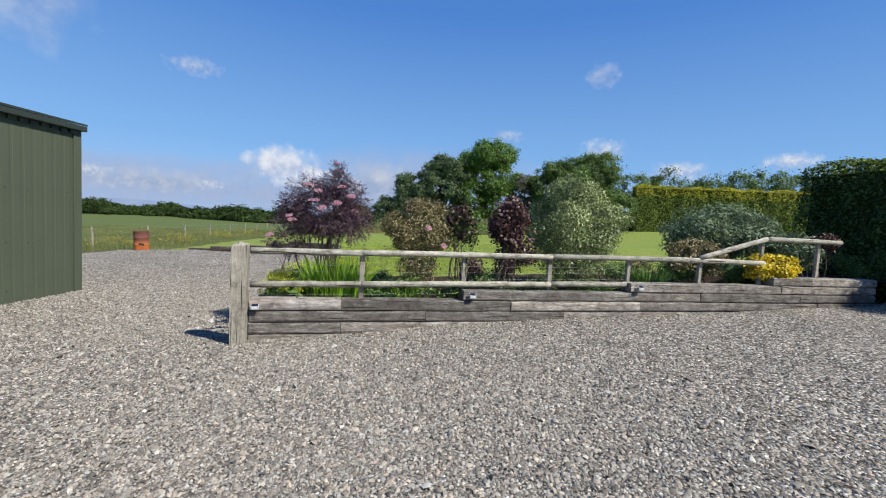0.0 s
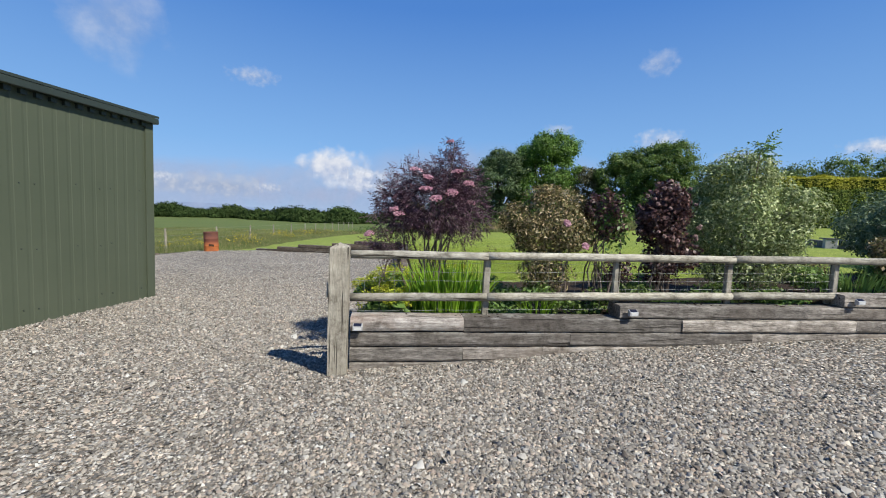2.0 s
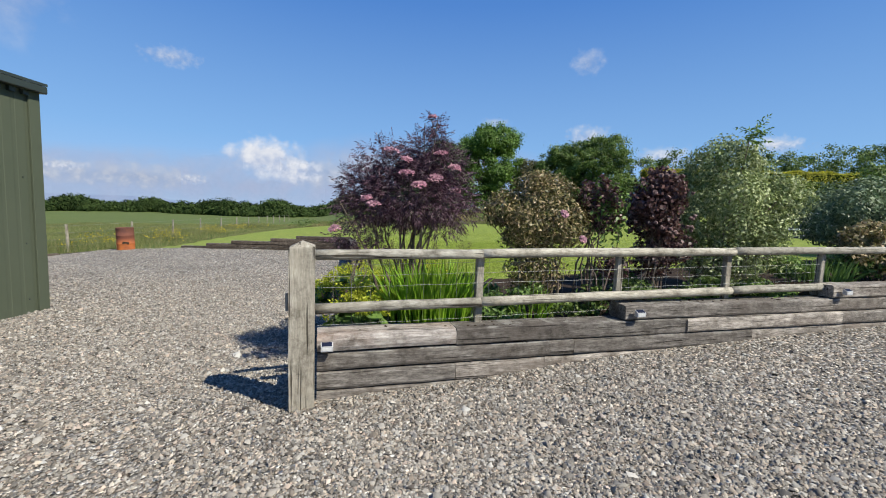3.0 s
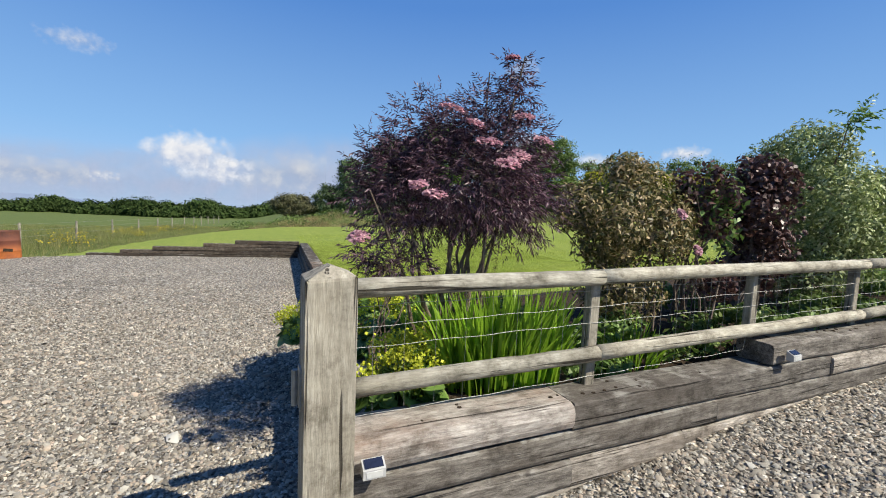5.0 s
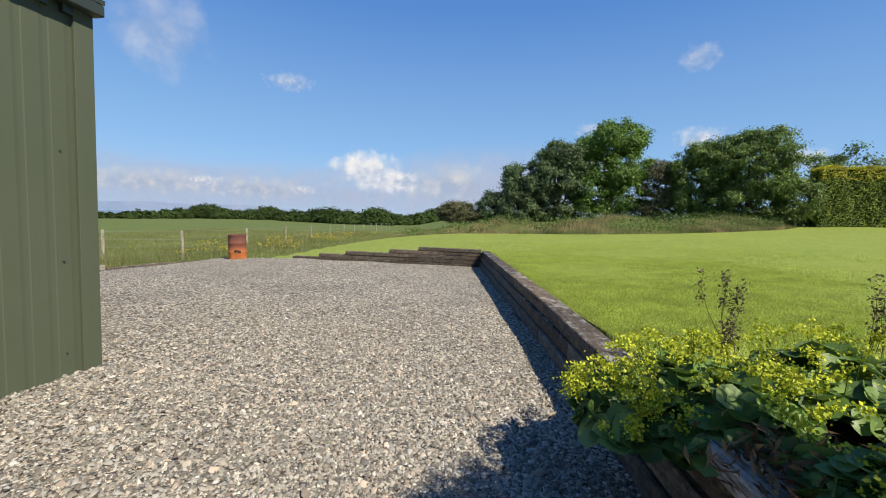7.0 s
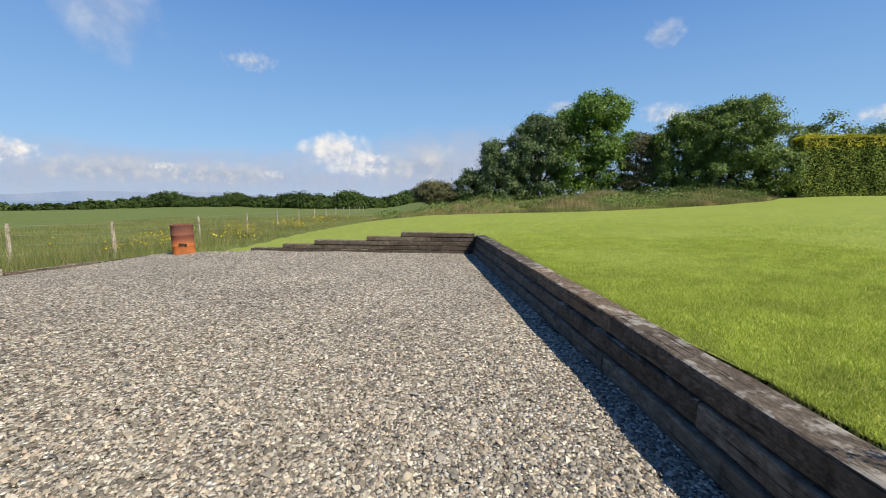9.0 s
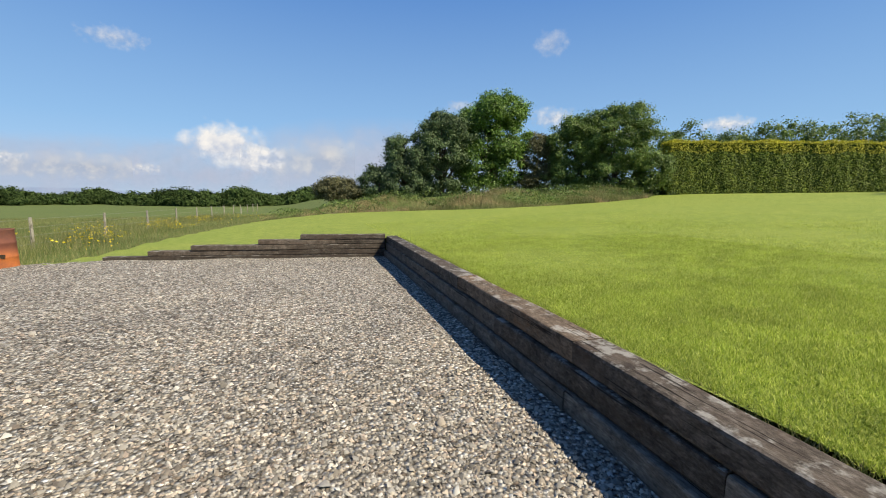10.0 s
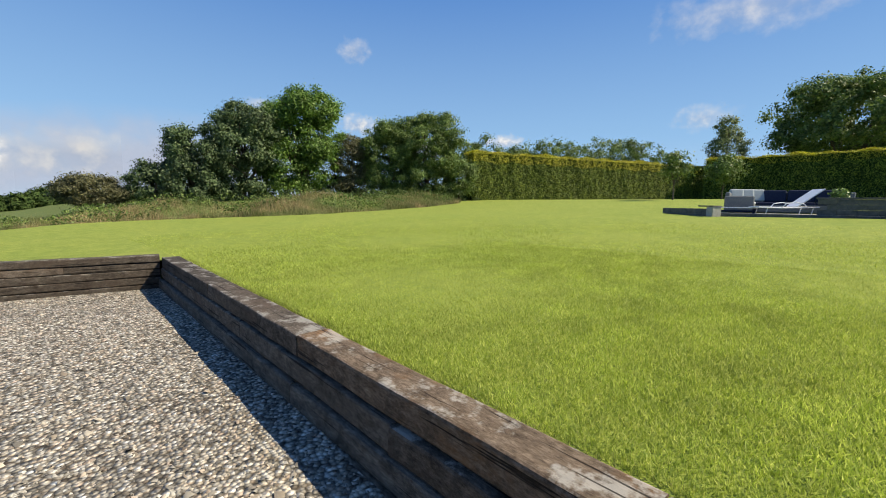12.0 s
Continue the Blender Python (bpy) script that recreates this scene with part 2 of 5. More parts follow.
def tube(bm, pts, radii, sides=6):
    rings = []
    for i, p in enumerate(pts):
        p = Vector(p)
        d = Vector(pts[min(i + 1, len(pts) - 1)]) - Vector(pts[max(i - 1, 0)])
        q = d.to_track_quat("Z", "Y")
        rings.append([bm.verts.new(p + q @ Vector((radii[i] * math.cos(a), radii[i] * math.sin(a), 0))) for a in [2 * math.pi * k / sides for k in range(sides)]])
    for a, b in zip(rings, rings[1:]):
        for k in range(sides):
            bm.faces.new((a[k], a[(k + 1) % sides], b[(k + 1) % sides], b[k]))
    bm.faces.new(rings[0][::-1])
    bm.faces.new(rings[-1])
    return bm


def smoothstep(a, b, x):
    t = np.clip((np.asarray(x, float) - a) / (b - a), 0, 1)
    return t * t * (3 - 2 * t)


def leaves(name, P, size, material, parent, rng, aspect=0.45, up=0.0, out=None, fold=0.25, label="", spread=0.35):
    """A crown's leaves: one folded diamond at each point of P, facing at random or along out."""
    n = len(P)
    d = rng.normal(size=(n, 3))
    if out is not None:
        d = d * 0.6 + out * 1.0
    d[:, 2] += up
    d /= np.linalg.norm(d, axis=1)[:, None] + 1e-9
    a = np.cross(d, rng.normal(size=(n, 3)))
    a /= np.linalg.norm(a, axis=1)[:, None] + 1e-9
    b = np.cross(d, a)
    s = (size * (1 + spread * rng.uniform(-1, 1, n)))[:, None]
    V = np.empty((n, 4, 3))
    V[:, 0], V[:, 2] = P - a * s * 0.5, P + a * s * 0.5 - d * s * fold * 0.4
    V[:, 1], V[:, 3] = P + b * s * aspect * 0.5 + d * s * fold * 0.3, P - b * s * aspect * 0.5 + d * s * fold * 0.3
    F = np.arange(n * 4).reshape(n, 4)
    return raw(name, V.reshape(-1, 3), F, material, parent, label)


def clump_points(rng, lobes, n, depth=0.5, per=70, sigma=0.33):
    """Leaves gathered in twig-end clumps over the lobes, with gaps between."""
    C, d = shell_points(rng, lobes, max(20, int(1.25 * n / per)), depth)
    k = rng.integers(0, len(C), n)
    f = rng.uniform(0.5, 1.25, len(C))[k][:, None]
    o = rng.normal(size=(n, 3)) * [1, 1, 0.7] * sigma * f
    return C[k] + o, d[k] * 0.6 + o / sigma * 0.45


def shell_points(rng, lobes, n, depth=0.35):
    """Points in the outer shell of a set of ellipsoids (cx, cy, cz, rx, ry, rz), and their outward ways."""
    L = np.array(lobes, float)
    w = (L[:, 3] * L[:, 4] * L[:, 5]) ** 0.66
    k = rng.choice(len(L), n, p=w / w.sum())
    d = rng.normal(size=(n, 3))
    d /= np.linalg.norm(d, axis=1)[:, None]
    r = 1 - depth * rng.uniform(0, 1, n) ** 1.5
    bumpy = 1 + 0.12 * np.sin(d[:, 0] * 7 + k) * np.sin(d[:, 1] * 6 + 2 * k) + 0.1 * np.sin(d[:, 2] * 9 + k)
    P = L[k, :3] + d * L[k, 3:] * (r * bumpy)[:, None]
    inside = np.zeros(n, bool)
    for j, l in enumerate(L):
        q = (((P - l[:3]) / l[3:]) ** 2).sum(1)
        inside |= (q < 0.45) & (k != j)
    return P[~inside], d[~inside]


# ---- the lie of the land ----
def gravel_z(x, y):
    x, y = np.asarray(x, float), np.asarray(y, float)
    front = np.interp(x, [-6, -2.5, -1.2, 0.1, 1.3, 3.5, 6.2, 10.4, 20], [-0.24, -0.21, -0.03, 0.04, 0.15, 0.25, 0.33, 0.50, 0.8])
    back = -0.23 - 0.06 * np.clip(-x - 6, 0, 6) * smoothstep(13, 20, y)
    w = smoothstep(6.0, 8.0, y)
    return front * (1 - w) + back * w


def lawn_z(x, y):
    x, y = np.asarray(x, float), np.asarray(y, float)
    xr = np.where(x < 34, x, 34 + 0.4 * (x - 34))
    z = 0.27 + 0.046 * np.clip(xr, 0, 60) - 0.007 * (y - 13) + 0.075 * np.clip(x, -7, 0)
    return z


EDGE_X = [-7.5, -6.9, -6.1, -3.9, -1.0, 3.0, 9.4, 16.0, 24.0, 31.0, 66]
EDGE_Y = [20.6, 22.3, 26.4, 33.0, 35.5, 34.5, 31.0, 31.5, 35.0, 41.0, 26.0]


def land_z(x, y):
    x, y = np.asarray(x, float), np.asarray(y, float)
    z = lawn_z(x, y)
    past = y - np.interp(x, EDGE_X, EDGE_Y)
    bank = smoothstep(0, 5, past) * smoothstep(-3, 5, x) * (0.58 + 0.15 * np.sin(x * 0.6) + 0.1 * np.sin(x * 1.7 + y * 0.5))
    z = z + bank * (1 - smoothstep(34, 60, x))
    r = np.hypot(x + 2, y - 10)
    wl = smoothstep(6, -14, x - 0.06 * (y - 20))
    field = -0.5 - 0.015 * np.clip(r - 14, 0, 140) - 0.02 * np.clip(r - 190, 0, 3000)
    z = z * (1 - wl) + np.minimum(z, field) * wl
    behind = smoothstep(70, 200, r) * (1 - wl)
    z = z * (1 - behind) + (field + 2) * behind
    return np.maximum(z, -62)


def in_poly(x, y, poly):
    inside = np.zeros(np.shape(x), bool)
    n = len(poly)
    for i in range(n):
        (x0, y0), (x1, y1) = poly[i], poly[(i + 1) % n]
        c = (y0 > y) != (y1 > y)
        inside ^= c & (x < (x1 - x0) * (y - y0) / (y1 - y0 + 1e-12) + x0)
    return inside


def side_x(y):
    return np.interp(np.asarray(y, float), [5.8, 10.2, 19.4], [-1.15, -0.68, -0.22])


BACK_A, BACK_B = (-0.16, 19.35), (-6.27, 20.42)
GRAVEL = [(-40, -14), (24, -14), (24, 6.0), (-1.0, 6.0), (-0.55, 10.2), (-0.05, 19.45), (-6.3, 20.5), (-9.0, 21.5), (-9.7, 19.9), (-10.6, 18.2), (-12.5, 14), (-40, 12)]
LAWN = [(-0.75, 7.2), (70, 7.2), (70, 25.2)] + list(zip(EDGE_X[::-1][1:], EDGE_Y[::-1][1:])) + [(-6.4, 20.68), (0.1, 19.6), (-0.33, 10.2)]


def sheet(name, poly, step, zf, material, box_, label, category):
    xs, ys = np.arange(box_[0], box_[1] + 1e-6, step), np.arange(box_[2], box_[3] + 1e-6, step)
    X, Y = np.meshgrid(xs, ys)
    V = np.stack([X, Y, zf(X, Y)], -1).reshape(-1, 3)
    nx, ny = len(xs), len(ys)
    i = np.arange(nx * ny).reshape(ny, nx)
    F = np.stack([i[:-1, :-1], i[:-1, 1:], i[1:, 1:], i[1:, :-1]], -1).reshape(-1, 4)
    c = V[F].mean(1)
    F = F[in_poly(c[:, 0], c[:, 1], poly)]
    used, inv = np.unique(F, return_inverse=True)
    ob = raw(name, V[used], inv.reshape(-1, 4), material, smooth=True)
    return tagged(ob, label, category, kind="structure")


def far_axis(a, b, step):
    inner = np.arange(a, b + 1e-6, step)
    out = step * np.cumsum(1.13 ** np.arange(1, 48))
    return np.concatenate([(a - out[out < 4700])[::-1], inner, (b + out[out < 4700])])


gx, gy = far_axis(-24, 40, 0.6), far_axis(-16, 48, 0.6)
X, Y = np.meshgrid(gx, gy)
Z = land_z(X, Y)
under = in_poly(X, Y, GRAVEL)
Z = np.where(under, np.minimum(Z, gravel_z(X, Y)) - 0.25, Z)
Z = np.where(in_poly(X, Y, LAWN) & ~under, Z - 0.12, Z)
Z = np.where((X > -2) & (X < 1.2) & (Y < 20.4) & (Y > 5) & ~under, -0.7, Z)
Z = np.where((X > -7.2) & (X < 1.2) & (Y > 18.8) & (Y < 21.3), -0.7, Z)
bed_zone = (X > -1.3) & (X < 24) & (Y > 5.2) & (Y < 9.5)
Z = np.where(bed_zone, Z - 0.5, Z)
i = np.arange(X.size).reshape(X.shape)
F = np.stack([i[:-1, :-1], i[:-1, 1:], i[1:, 1:], i[1:, :-1]], -1).reshape(-1, 4)
tagged(raw("ground", np.stack([X, Y, Z], -1).reshape(-1, 3), F, M["field"], smooth=True), "rough green meadow running down to the sea", "ground", kind="structure")
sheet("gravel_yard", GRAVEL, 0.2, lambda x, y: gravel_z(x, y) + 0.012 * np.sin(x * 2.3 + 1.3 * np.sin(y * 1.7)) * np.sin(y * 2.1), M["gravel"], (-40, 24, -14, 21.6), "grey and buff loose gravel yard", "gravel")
sheet("lawn", LAWN, 0.3, lambda x, y: lawn_z(x, y) + 0.012 * np.sin(x * 1.1) * np.sin(y * 0.9 + 1), M["lawn"], (-9, 70, 7.2, 42), "mown bright green garden lawn", "lawn")
WALL_TOP_X, WALL_TOP_Z = [-1.3, 1.66, 1.86, 4.45, 4.65, 7.4, 7.6, 12], [0.44, 0.44, 0.6, 0.6, 0.76, 0.76, 0.92, 0.95]
BED = [(-1.0, 6.02), (12.4, 6.02), (12.4, 9.0), (3, 9.0), (1.2, 9.1), (-0.6, 9.3)]
sheet("flower_bed", BED, 0.15, lambda x, y: (np.interp(x, WALL_TOP_X, WALL_TOP_Z) - 0.03) * (1 - smoothstep(6.3, 8.6, y)) + (lawn_z(x, y) + 0.03) * smoothstep(6.3, 8.6, y) + 0.02 * np.sin(x * 9) * np.sin(y * 8), M["soil"], (-1.3, 12.6, 5.85, 9.75), "dark bare soil of the raised flower bed", "flower bed")

# ---- sleeper walls ----
def sleeper(name, a, b, z0, z1, depth, material, parent, rng, round_=0.014, inward=1):
    """One timber from a to b (plan points on its outer face), z0 to z1."""
    a, b = Vector((*a, 0)), Vector((*b, 0))
    L = (b - a).length - 0.006
    n = max(3, int(L / 0.28))
    bm = bmesh.new()
    prof = []
    r, h, d = round_, z1 - z0 - 0.009, depth
    for cx, cz, a0 in ((r, r, 180), (d - r, r, 270), (d - r, h - r, 0), (r, h - r, 90)):
        for k in (0, 45, 90):
            t = radians(a0 + k)
            prof.append((cx + r * math.cos(t), cz + r * math.sin(t)))
    rings = []
    for i in range(n + 1):
        x = 0.003 + L * i / n
        w = [rng.uniform(-0.004, 0.004) for _ in range(4)]
        rings.append([bm.verts.new((x, inward * (y + w[k // 3]), z + w[(k // 3 + 1) % 4])) for k, (y, z) in enumerate(prof)])
    m = len(prof)
    for p, q in zip(rings, rings[1:]):
        for k in range(m):
            bm.faces.new((p[k], q[k], q[(k + 1) % m], p[(k + 1) % m]))
    bm.faces.new(rings[0])
    bm.faces.new(rings[-1][::-1])
    bmesh.ops.recalc_face_normals(bm, faces=bm.faces)
    ob = part(name, bm, material, parent)
    d_ = b - a
    ob.location, ob.rotation_euler = (a.x, a.y, z0), (rng.uniform(-0.006, 0.006), 0, math.atan2(d_.y, d_.x))
    return ob


rs = random.Random(4)
wall_front = thing("wall_front", (0, 0, 0), "stepped retaining wall of weathered grey timber sleepers", "retaining wall", kind="structure")
COURSES = [
    (-0.10, [-1.13, 1.4, 3.2]), (0.054, [-1.13, 0.03, 0.9, 2.49, 4.7, 6.8]), (0.208, [-1.13, 1.2, 3.4, 5.9, 8.1, 10.05]),
    (0.362, [-1.13, 0.03, 2.5, 4.75, 6.85, 8.6, 10.05]), (0.516, [1.75, 4.1, 5.95, 8.15, 10.05]), (0.67, [4.56, 6.0, 7.7, 10.05]), (0.824, [7.48, 8.4, 10.05]),
]
for z0, xs in COURSES:
    for x0, x1 in zip(xs, xs[1:]):
        fat = z0 == 0.362 and x0 < 0
        off = rs.uniform(-0.012, 0.012) - (0.02 if fat else 0)
        sleeper("sleeper", (x0, 5.9 + off), (x1, 5.9 + off), z0, z0 + 0.154, 0.25 + (0.06 if fat else 0), M["sleeper_bleached" if fat else "sleeper"], wall_front, rs, 0.045 if fat else rs.uniform(0.014, 0.03))
wall_side = thing("wall_side", (0, 0, 0), "long low retaining wall of dark tarred timber sleepers", "retaining wall", kind="structure")
for k, z0 in enumerate((-0.40, -0.235, -0.06, 0.115)):
    ys = [6.12] + [7.9 + 1.2 * (k % 2) + 2.45 * j for j in range(5)]
    ys = [y for y in ys if y < 18.4] + [19.35]
    for y0, y1 in zip(ys, ys[1:]):
        o = rs.uniform(-0.01, 0.01) + 0.03 * k
        sleeper("sleeper", (side_x(y0) + o, y0), (side_x(y1) + o, y1), z0, z0 + 0.175, 0.26, M["sleeper_silver" if k == 1 or (k == 2 and rs.random() < 0.35) else "sleeper_brown" if z0 > 0.0 and y0 < 13 < y1 else "sleeper_dark"], wall_side, rs, rs.uniform(0.012, 0.025), -1)
sleeper("sleeper", (side_x(6.12) - 0.02, 6.12), (side_x(8.0) + 0.02, 8.0), 0.29, 0.42, 0.3, M["sleeper"], wall_side, rs, 0.035, -1)
wall_back = thing("wall_back", (0, 0, 0), "stepped end wall of stacked dark timber sleepers", "retaining wall", kind="structure")
bdx, bdy = (BACK_B[0] - BACK_A[0]) / 6.2, (BACK_B[1] - BACK_A[1]) / 6.2
for z0, ss in ((-0.39, [0, 2.4, 4.6, 6.2]), (-0.27, [0, 1.9, 4.1, 6.2]), (-0.15, [0, 2.5, 5.3]), (-0.03, [0, 2.1, 4.4]), (0.09, [0, 1.2, 2.95]), (0.21, [0, 2.0])):
    for s0, s1 in zip(ss, ss[1:]):
        o = rs.uniform(-0.02, 0.02)
        sleeper("sleeper", (BACK_A[0] + bdx * s1, BACK_A[1] + bdy * s1 + o), (BACK_A[0] + bdx * s0, BACK_A[1] + bdy * s0 + o), z0, z0 + 0.12, 0.22, M["sleeper_dark"], wall_back, rs, 0.014)

edging = thing("timber_edging", (0, 0, 0), "old timber laid along the gravel edge", "edging", kind="structure")
sleeper("sleeper", (-12.3, 16.5), (-10.5, 18.0), -0.46, -0.30, 0.2, M["sleeper"], edging, rs, 0.02)

sleeper("sleeper", (-10.5, 18.05), (-9.75, 19.75), -0.52, -0.385, 0.14, M["sleeper_dark"], edging, rs, 0.02)
sleeper("sleeper", (-9.74, 19.8), (-9.0, 21.2), -0.55, -0.42, 0.14, M["sleeper_dark"], edging, rs, 0.02)

# old bolt and spike holes in the upper timbers: dark discs painting their shade
bm = bmesh.new()
bmesh.ops.create_cone(bm, cap_ends=True, segments=9, radius1=0.011, radius2=0.009, depth=0.006)
hole = part("bolt_hole", bm, M["soil"], wall_front, "dark disc standing in for a shaded hole in the timber")
for k in range(34):
    ob = hole if k == 0 else new("bolt_hole", hole.data)
    x = rs.uniform(-0.95, 4.3)
    top = 0.508 if x < 1.72 else 0.662
    ob.parent, ob.location = wall_front, (x, 5.9 + rs.uniform(0.05, 0.2), top)
    ob.scale = (rs.uniform(0.7, 1.6), rs.uniform(0.7, 1.3), 1)

# ---- corner post and rail fence ----
corner_post = thing("gate_post", (-1.237, 5.87, -0.13), "thick square weathered timber gate post with a peaked top", "post")
bm = bmesh.new()
hw = 0.093
cols = []
for z, w in ((0, 1), (0.4, 1.01), (0.8, 0.99), (1.2, 1.0), (1.335, 1.0), (1.345, 0.97)):
    cols.append([bm.verts.new((sx * hw * w, sy * hw * w, z + (0.006 * sx if z > 1.3 else 0))) for sx, sy in ((-1, -1), (1, -1), (1, 1), (-1, 1))])
for p, q in zip(cols, cols[1:]):
    for k in range(4):
        bm.faces.new((p[k], p[(k + 1) % 4], q[(k + 1) % 4], q[k]))
ra, rb = bm.verts.new((0, -hw * 0.4, 1.39)), bm.verts.new((0, hw * 0.4, 1.388))
t = cols[-1]
for f in ((t[0], t[1], ra), (t[1], t[2], rb, ra), (t[2], t[3], rb), (t[3], t[0], ra, rb)):
    bm.faces.new(f)
bm.faces.new(cols[0][::-1])
bmesh.ops.bevel(bm, geom=[e for e in bm.edges if abs(e.verts[0].co.z - e.verts[1].co.z) > 0.1], offset=0.008, segments=2, affect="EDGES")
part("shaft", bm, M["post"], corner_post)
bm = boxes((-0.1, -0.093, 0.0, 0.07, 0.83, 0.99), (-0.103, -0.0, 0.0932, 0.0985, 0.86, 0.96))
part("bracket", bm, M["metal"], corner_post, "galvanised gate bracket")
bm = tube(bmesh.new(), [(-0.115, 0.035, 0.84), (-0.115, 0.035, 0.98)], [0.012, 0.012], 8)
part("hinge_pin", bm, M["metal"], corner_post, "galvanised hinge pin")


def rail_z(x):
    return 1.128 + 0.0135 * (x + 1.2)


def low_z(x):
    return 0.685 + 0.0165 * (x + 1.2)


fence = thing("rail_fence", (0, 6.075, 0), "low half-round timber rail fence with wire netting", "fence")
for x in (0.29, 1.79, 3.2, 4.63, 6.07):
    bm = boxes((-0.035, 0.035, -0.03, 0.03, 0, rail_z(x) - 0.33), bevel=0.006)
    ob = part("post", bm, M["post"], fence)
    ob.location, ob.rotation_euler = (x, 0.035, 0.36), (0, rs.uniform(-0.012, 0.012), rs.uniform(-0.1, 0.1))
for x, z1 in ((7.4, 1.64), (8.75, 1.64)):
    ob = part("post", boxes((-0.035, 0.035, -0.03, 0.03, 0, z1 - 0.7), bevel=0.006), M["post"], fence)
    ob.location = (x, 0.035, 0.7)


def rail(p, q, r):
    n = max(4, int((Vector(q) - Vector(p)).length / 0.15))
    pts, rad = [], []
    for i in range(n + 1):
        f = i / n
        pts.append(Vector(p).lerp(Vector(q), f) + Vector((0, rs.uniform(-0.002, 0.002), rs.uniform(-0.002, 0.002) + 0.003 * math.sin(f * 5))))
        rad.append(r * (1 + rs.uniform(-0.025, 0.025)))
    return part("rail", tube(bmesh.new(), pts, rad, 10), M["rail"], fence, smooth=True)


for zf, xs in ((rail_z, [-1.145, 0.29, 3.2, 5.75]), (low_z, [-1.145, 0.29, 3.2, 4.63])):
    for x0, x1 in zip(xs, xs[1:]):
        rail((x0, -0.035, zf(x0)), (x1 - 0.004, -0.035, zf(x1)), 0.044)
rail((5.75, -0.035, 1.215), (7.4, -0.035, 1.21), 0.045)
rail((5.98, -0.04, 1.25), (7.4, -0.04, 1.645), 0.045)
rail((7.4, -0.04, 1.645), (9.2, -0.04, 1.65), 0.045)
for k in range(4):
    bm = bmesh.new()
    pts = []
    for i in range(120):
        x = -1.13 + 5.7 * i / 119
        pts.append((x, 0.0, low_z(x) + 0.07 + 0.095 * k + 0.003 * math.sin(i * 0.7 + k) - (0.22 if k == 0 and x < 1.7 else 0)))
    part("wire", tube(bm, pts, [0.0014] * len(pts), 4), M["metal"], fence)
for i in range(38):
    x = -1.0 + 0.153 * i
    lo = low_z(x) - (0.14 if x < 1.7 else 0)
    part("wire", tube(bmesh.new(), [(x, 0.004, lo), (x + rs.uniform(-0.01, 0.01), 0.004, (lo + rail_z(x)) / 2), (x, 0.004, rail_z(x) - 0.05)], [0.0012] * 3, 4), M["metal"], fence)

# small solar lights on the sleepers
M["white_plastic"] = plain_mat("pale_plastic", (0.36, 0.36, 0.36), (0.45, 0.45, 0.44), 20, 0.5, 0, 0.4, 0)
M["lens"] = plain_mat("frosted_lens", (0.5, 0.5, 0.48), (0.6, 0.6, 0.58), 30, 0.4, 0, 0.4, 0)
M["panel"] = plain_mat("solar_cell", (0.012, 0.015, 0.03), (0.02, 0.025, 0.05), 40, 0.15, 0, 0.6, 0)
for x, z in ((-1.05, 0.42), (1.87, 0.59), (4.7, 0.745)):
    s = thing("solar_light", (x, 5.868, z), "small pale solar step light on a timber sleeper", "solar light", "solar lights on the wall")
    s.scale = (0.85, 0.85, 0.85)
    bm = bmesh.new()
    v = [bm.verts.new(p) for p in ((-0.055, 0, -0.03), (0.055, 0, -0.03), (0.055, -0.055, -0.03), (-0.055, -0.055, -0.03), (-0.055, 0, 0.045), (0.055, 0, 0.045), (0.055, -0.055, 0.015), (-0.055, -0.055, 0.015))]
    for q in ((0, 1, 2, 3), (4, 7, 6, 5), (0, 4, 5, 1), (3, 2, 6, 7), (1, 5, 6, 2), (0, 3, 7, 4)):
        bm.faces.new([v[k] for k in q])
    bmesh.ops.recalc_face_normals(bm, faces=bm.faces)
    part("housing", bm, M["white_plastic"], s)
    ob = part("solar_panel", boxes((-0.045, 0.045, -0.024, 0.024, 0, 0.004)), M["panel"], s, "dark solar cell")
    ob.location, ob.rotation_euler = (0, -0.0275, 0.0322), (math.atan2(0.03, 0.055), 0, 0)
    part("lens", boxes((-0.04, 0.04, -0.058, -0.055, -0.022, 0.008)), M["lens"], s, "frosted pale lens")

# ---- shed ----
SHED_T = math.atan2(-0.97, -0.25)
shed = thing("steel_shed", (-5.27, 10.45, -0.26), "large dark olive-green profiled steel shed", "shed", turn=SHED_T)
LEN, HIGH, DEEP = 15.0, 3.36, 9.0


def profiled(length, high, rise=0.0):
    """Box-profile sheet along x, outside towards +y."""
    bm = bmesh.new()
    xs = []
    x = 0.0
    while x < length:
        xs += [(x, 0.0), (x + 0.12, 0.0), (x + 0.132, -0.0035), (x + 0.168, -0.0035)]
        x += 0.2
    xs.append((length, 0.0))
    lo = [bm.verts.new((p, q, 0)) for p, q in xs]
    hi = [bm.verts.new((p, q, high + rise * min(p, length - p))) for p, q in xs]
    for k in range(len(xs) - 1):
        bm.faces.new((lo[k + 1], lo[k], hi[k], hi[k + 1]))
    return bm


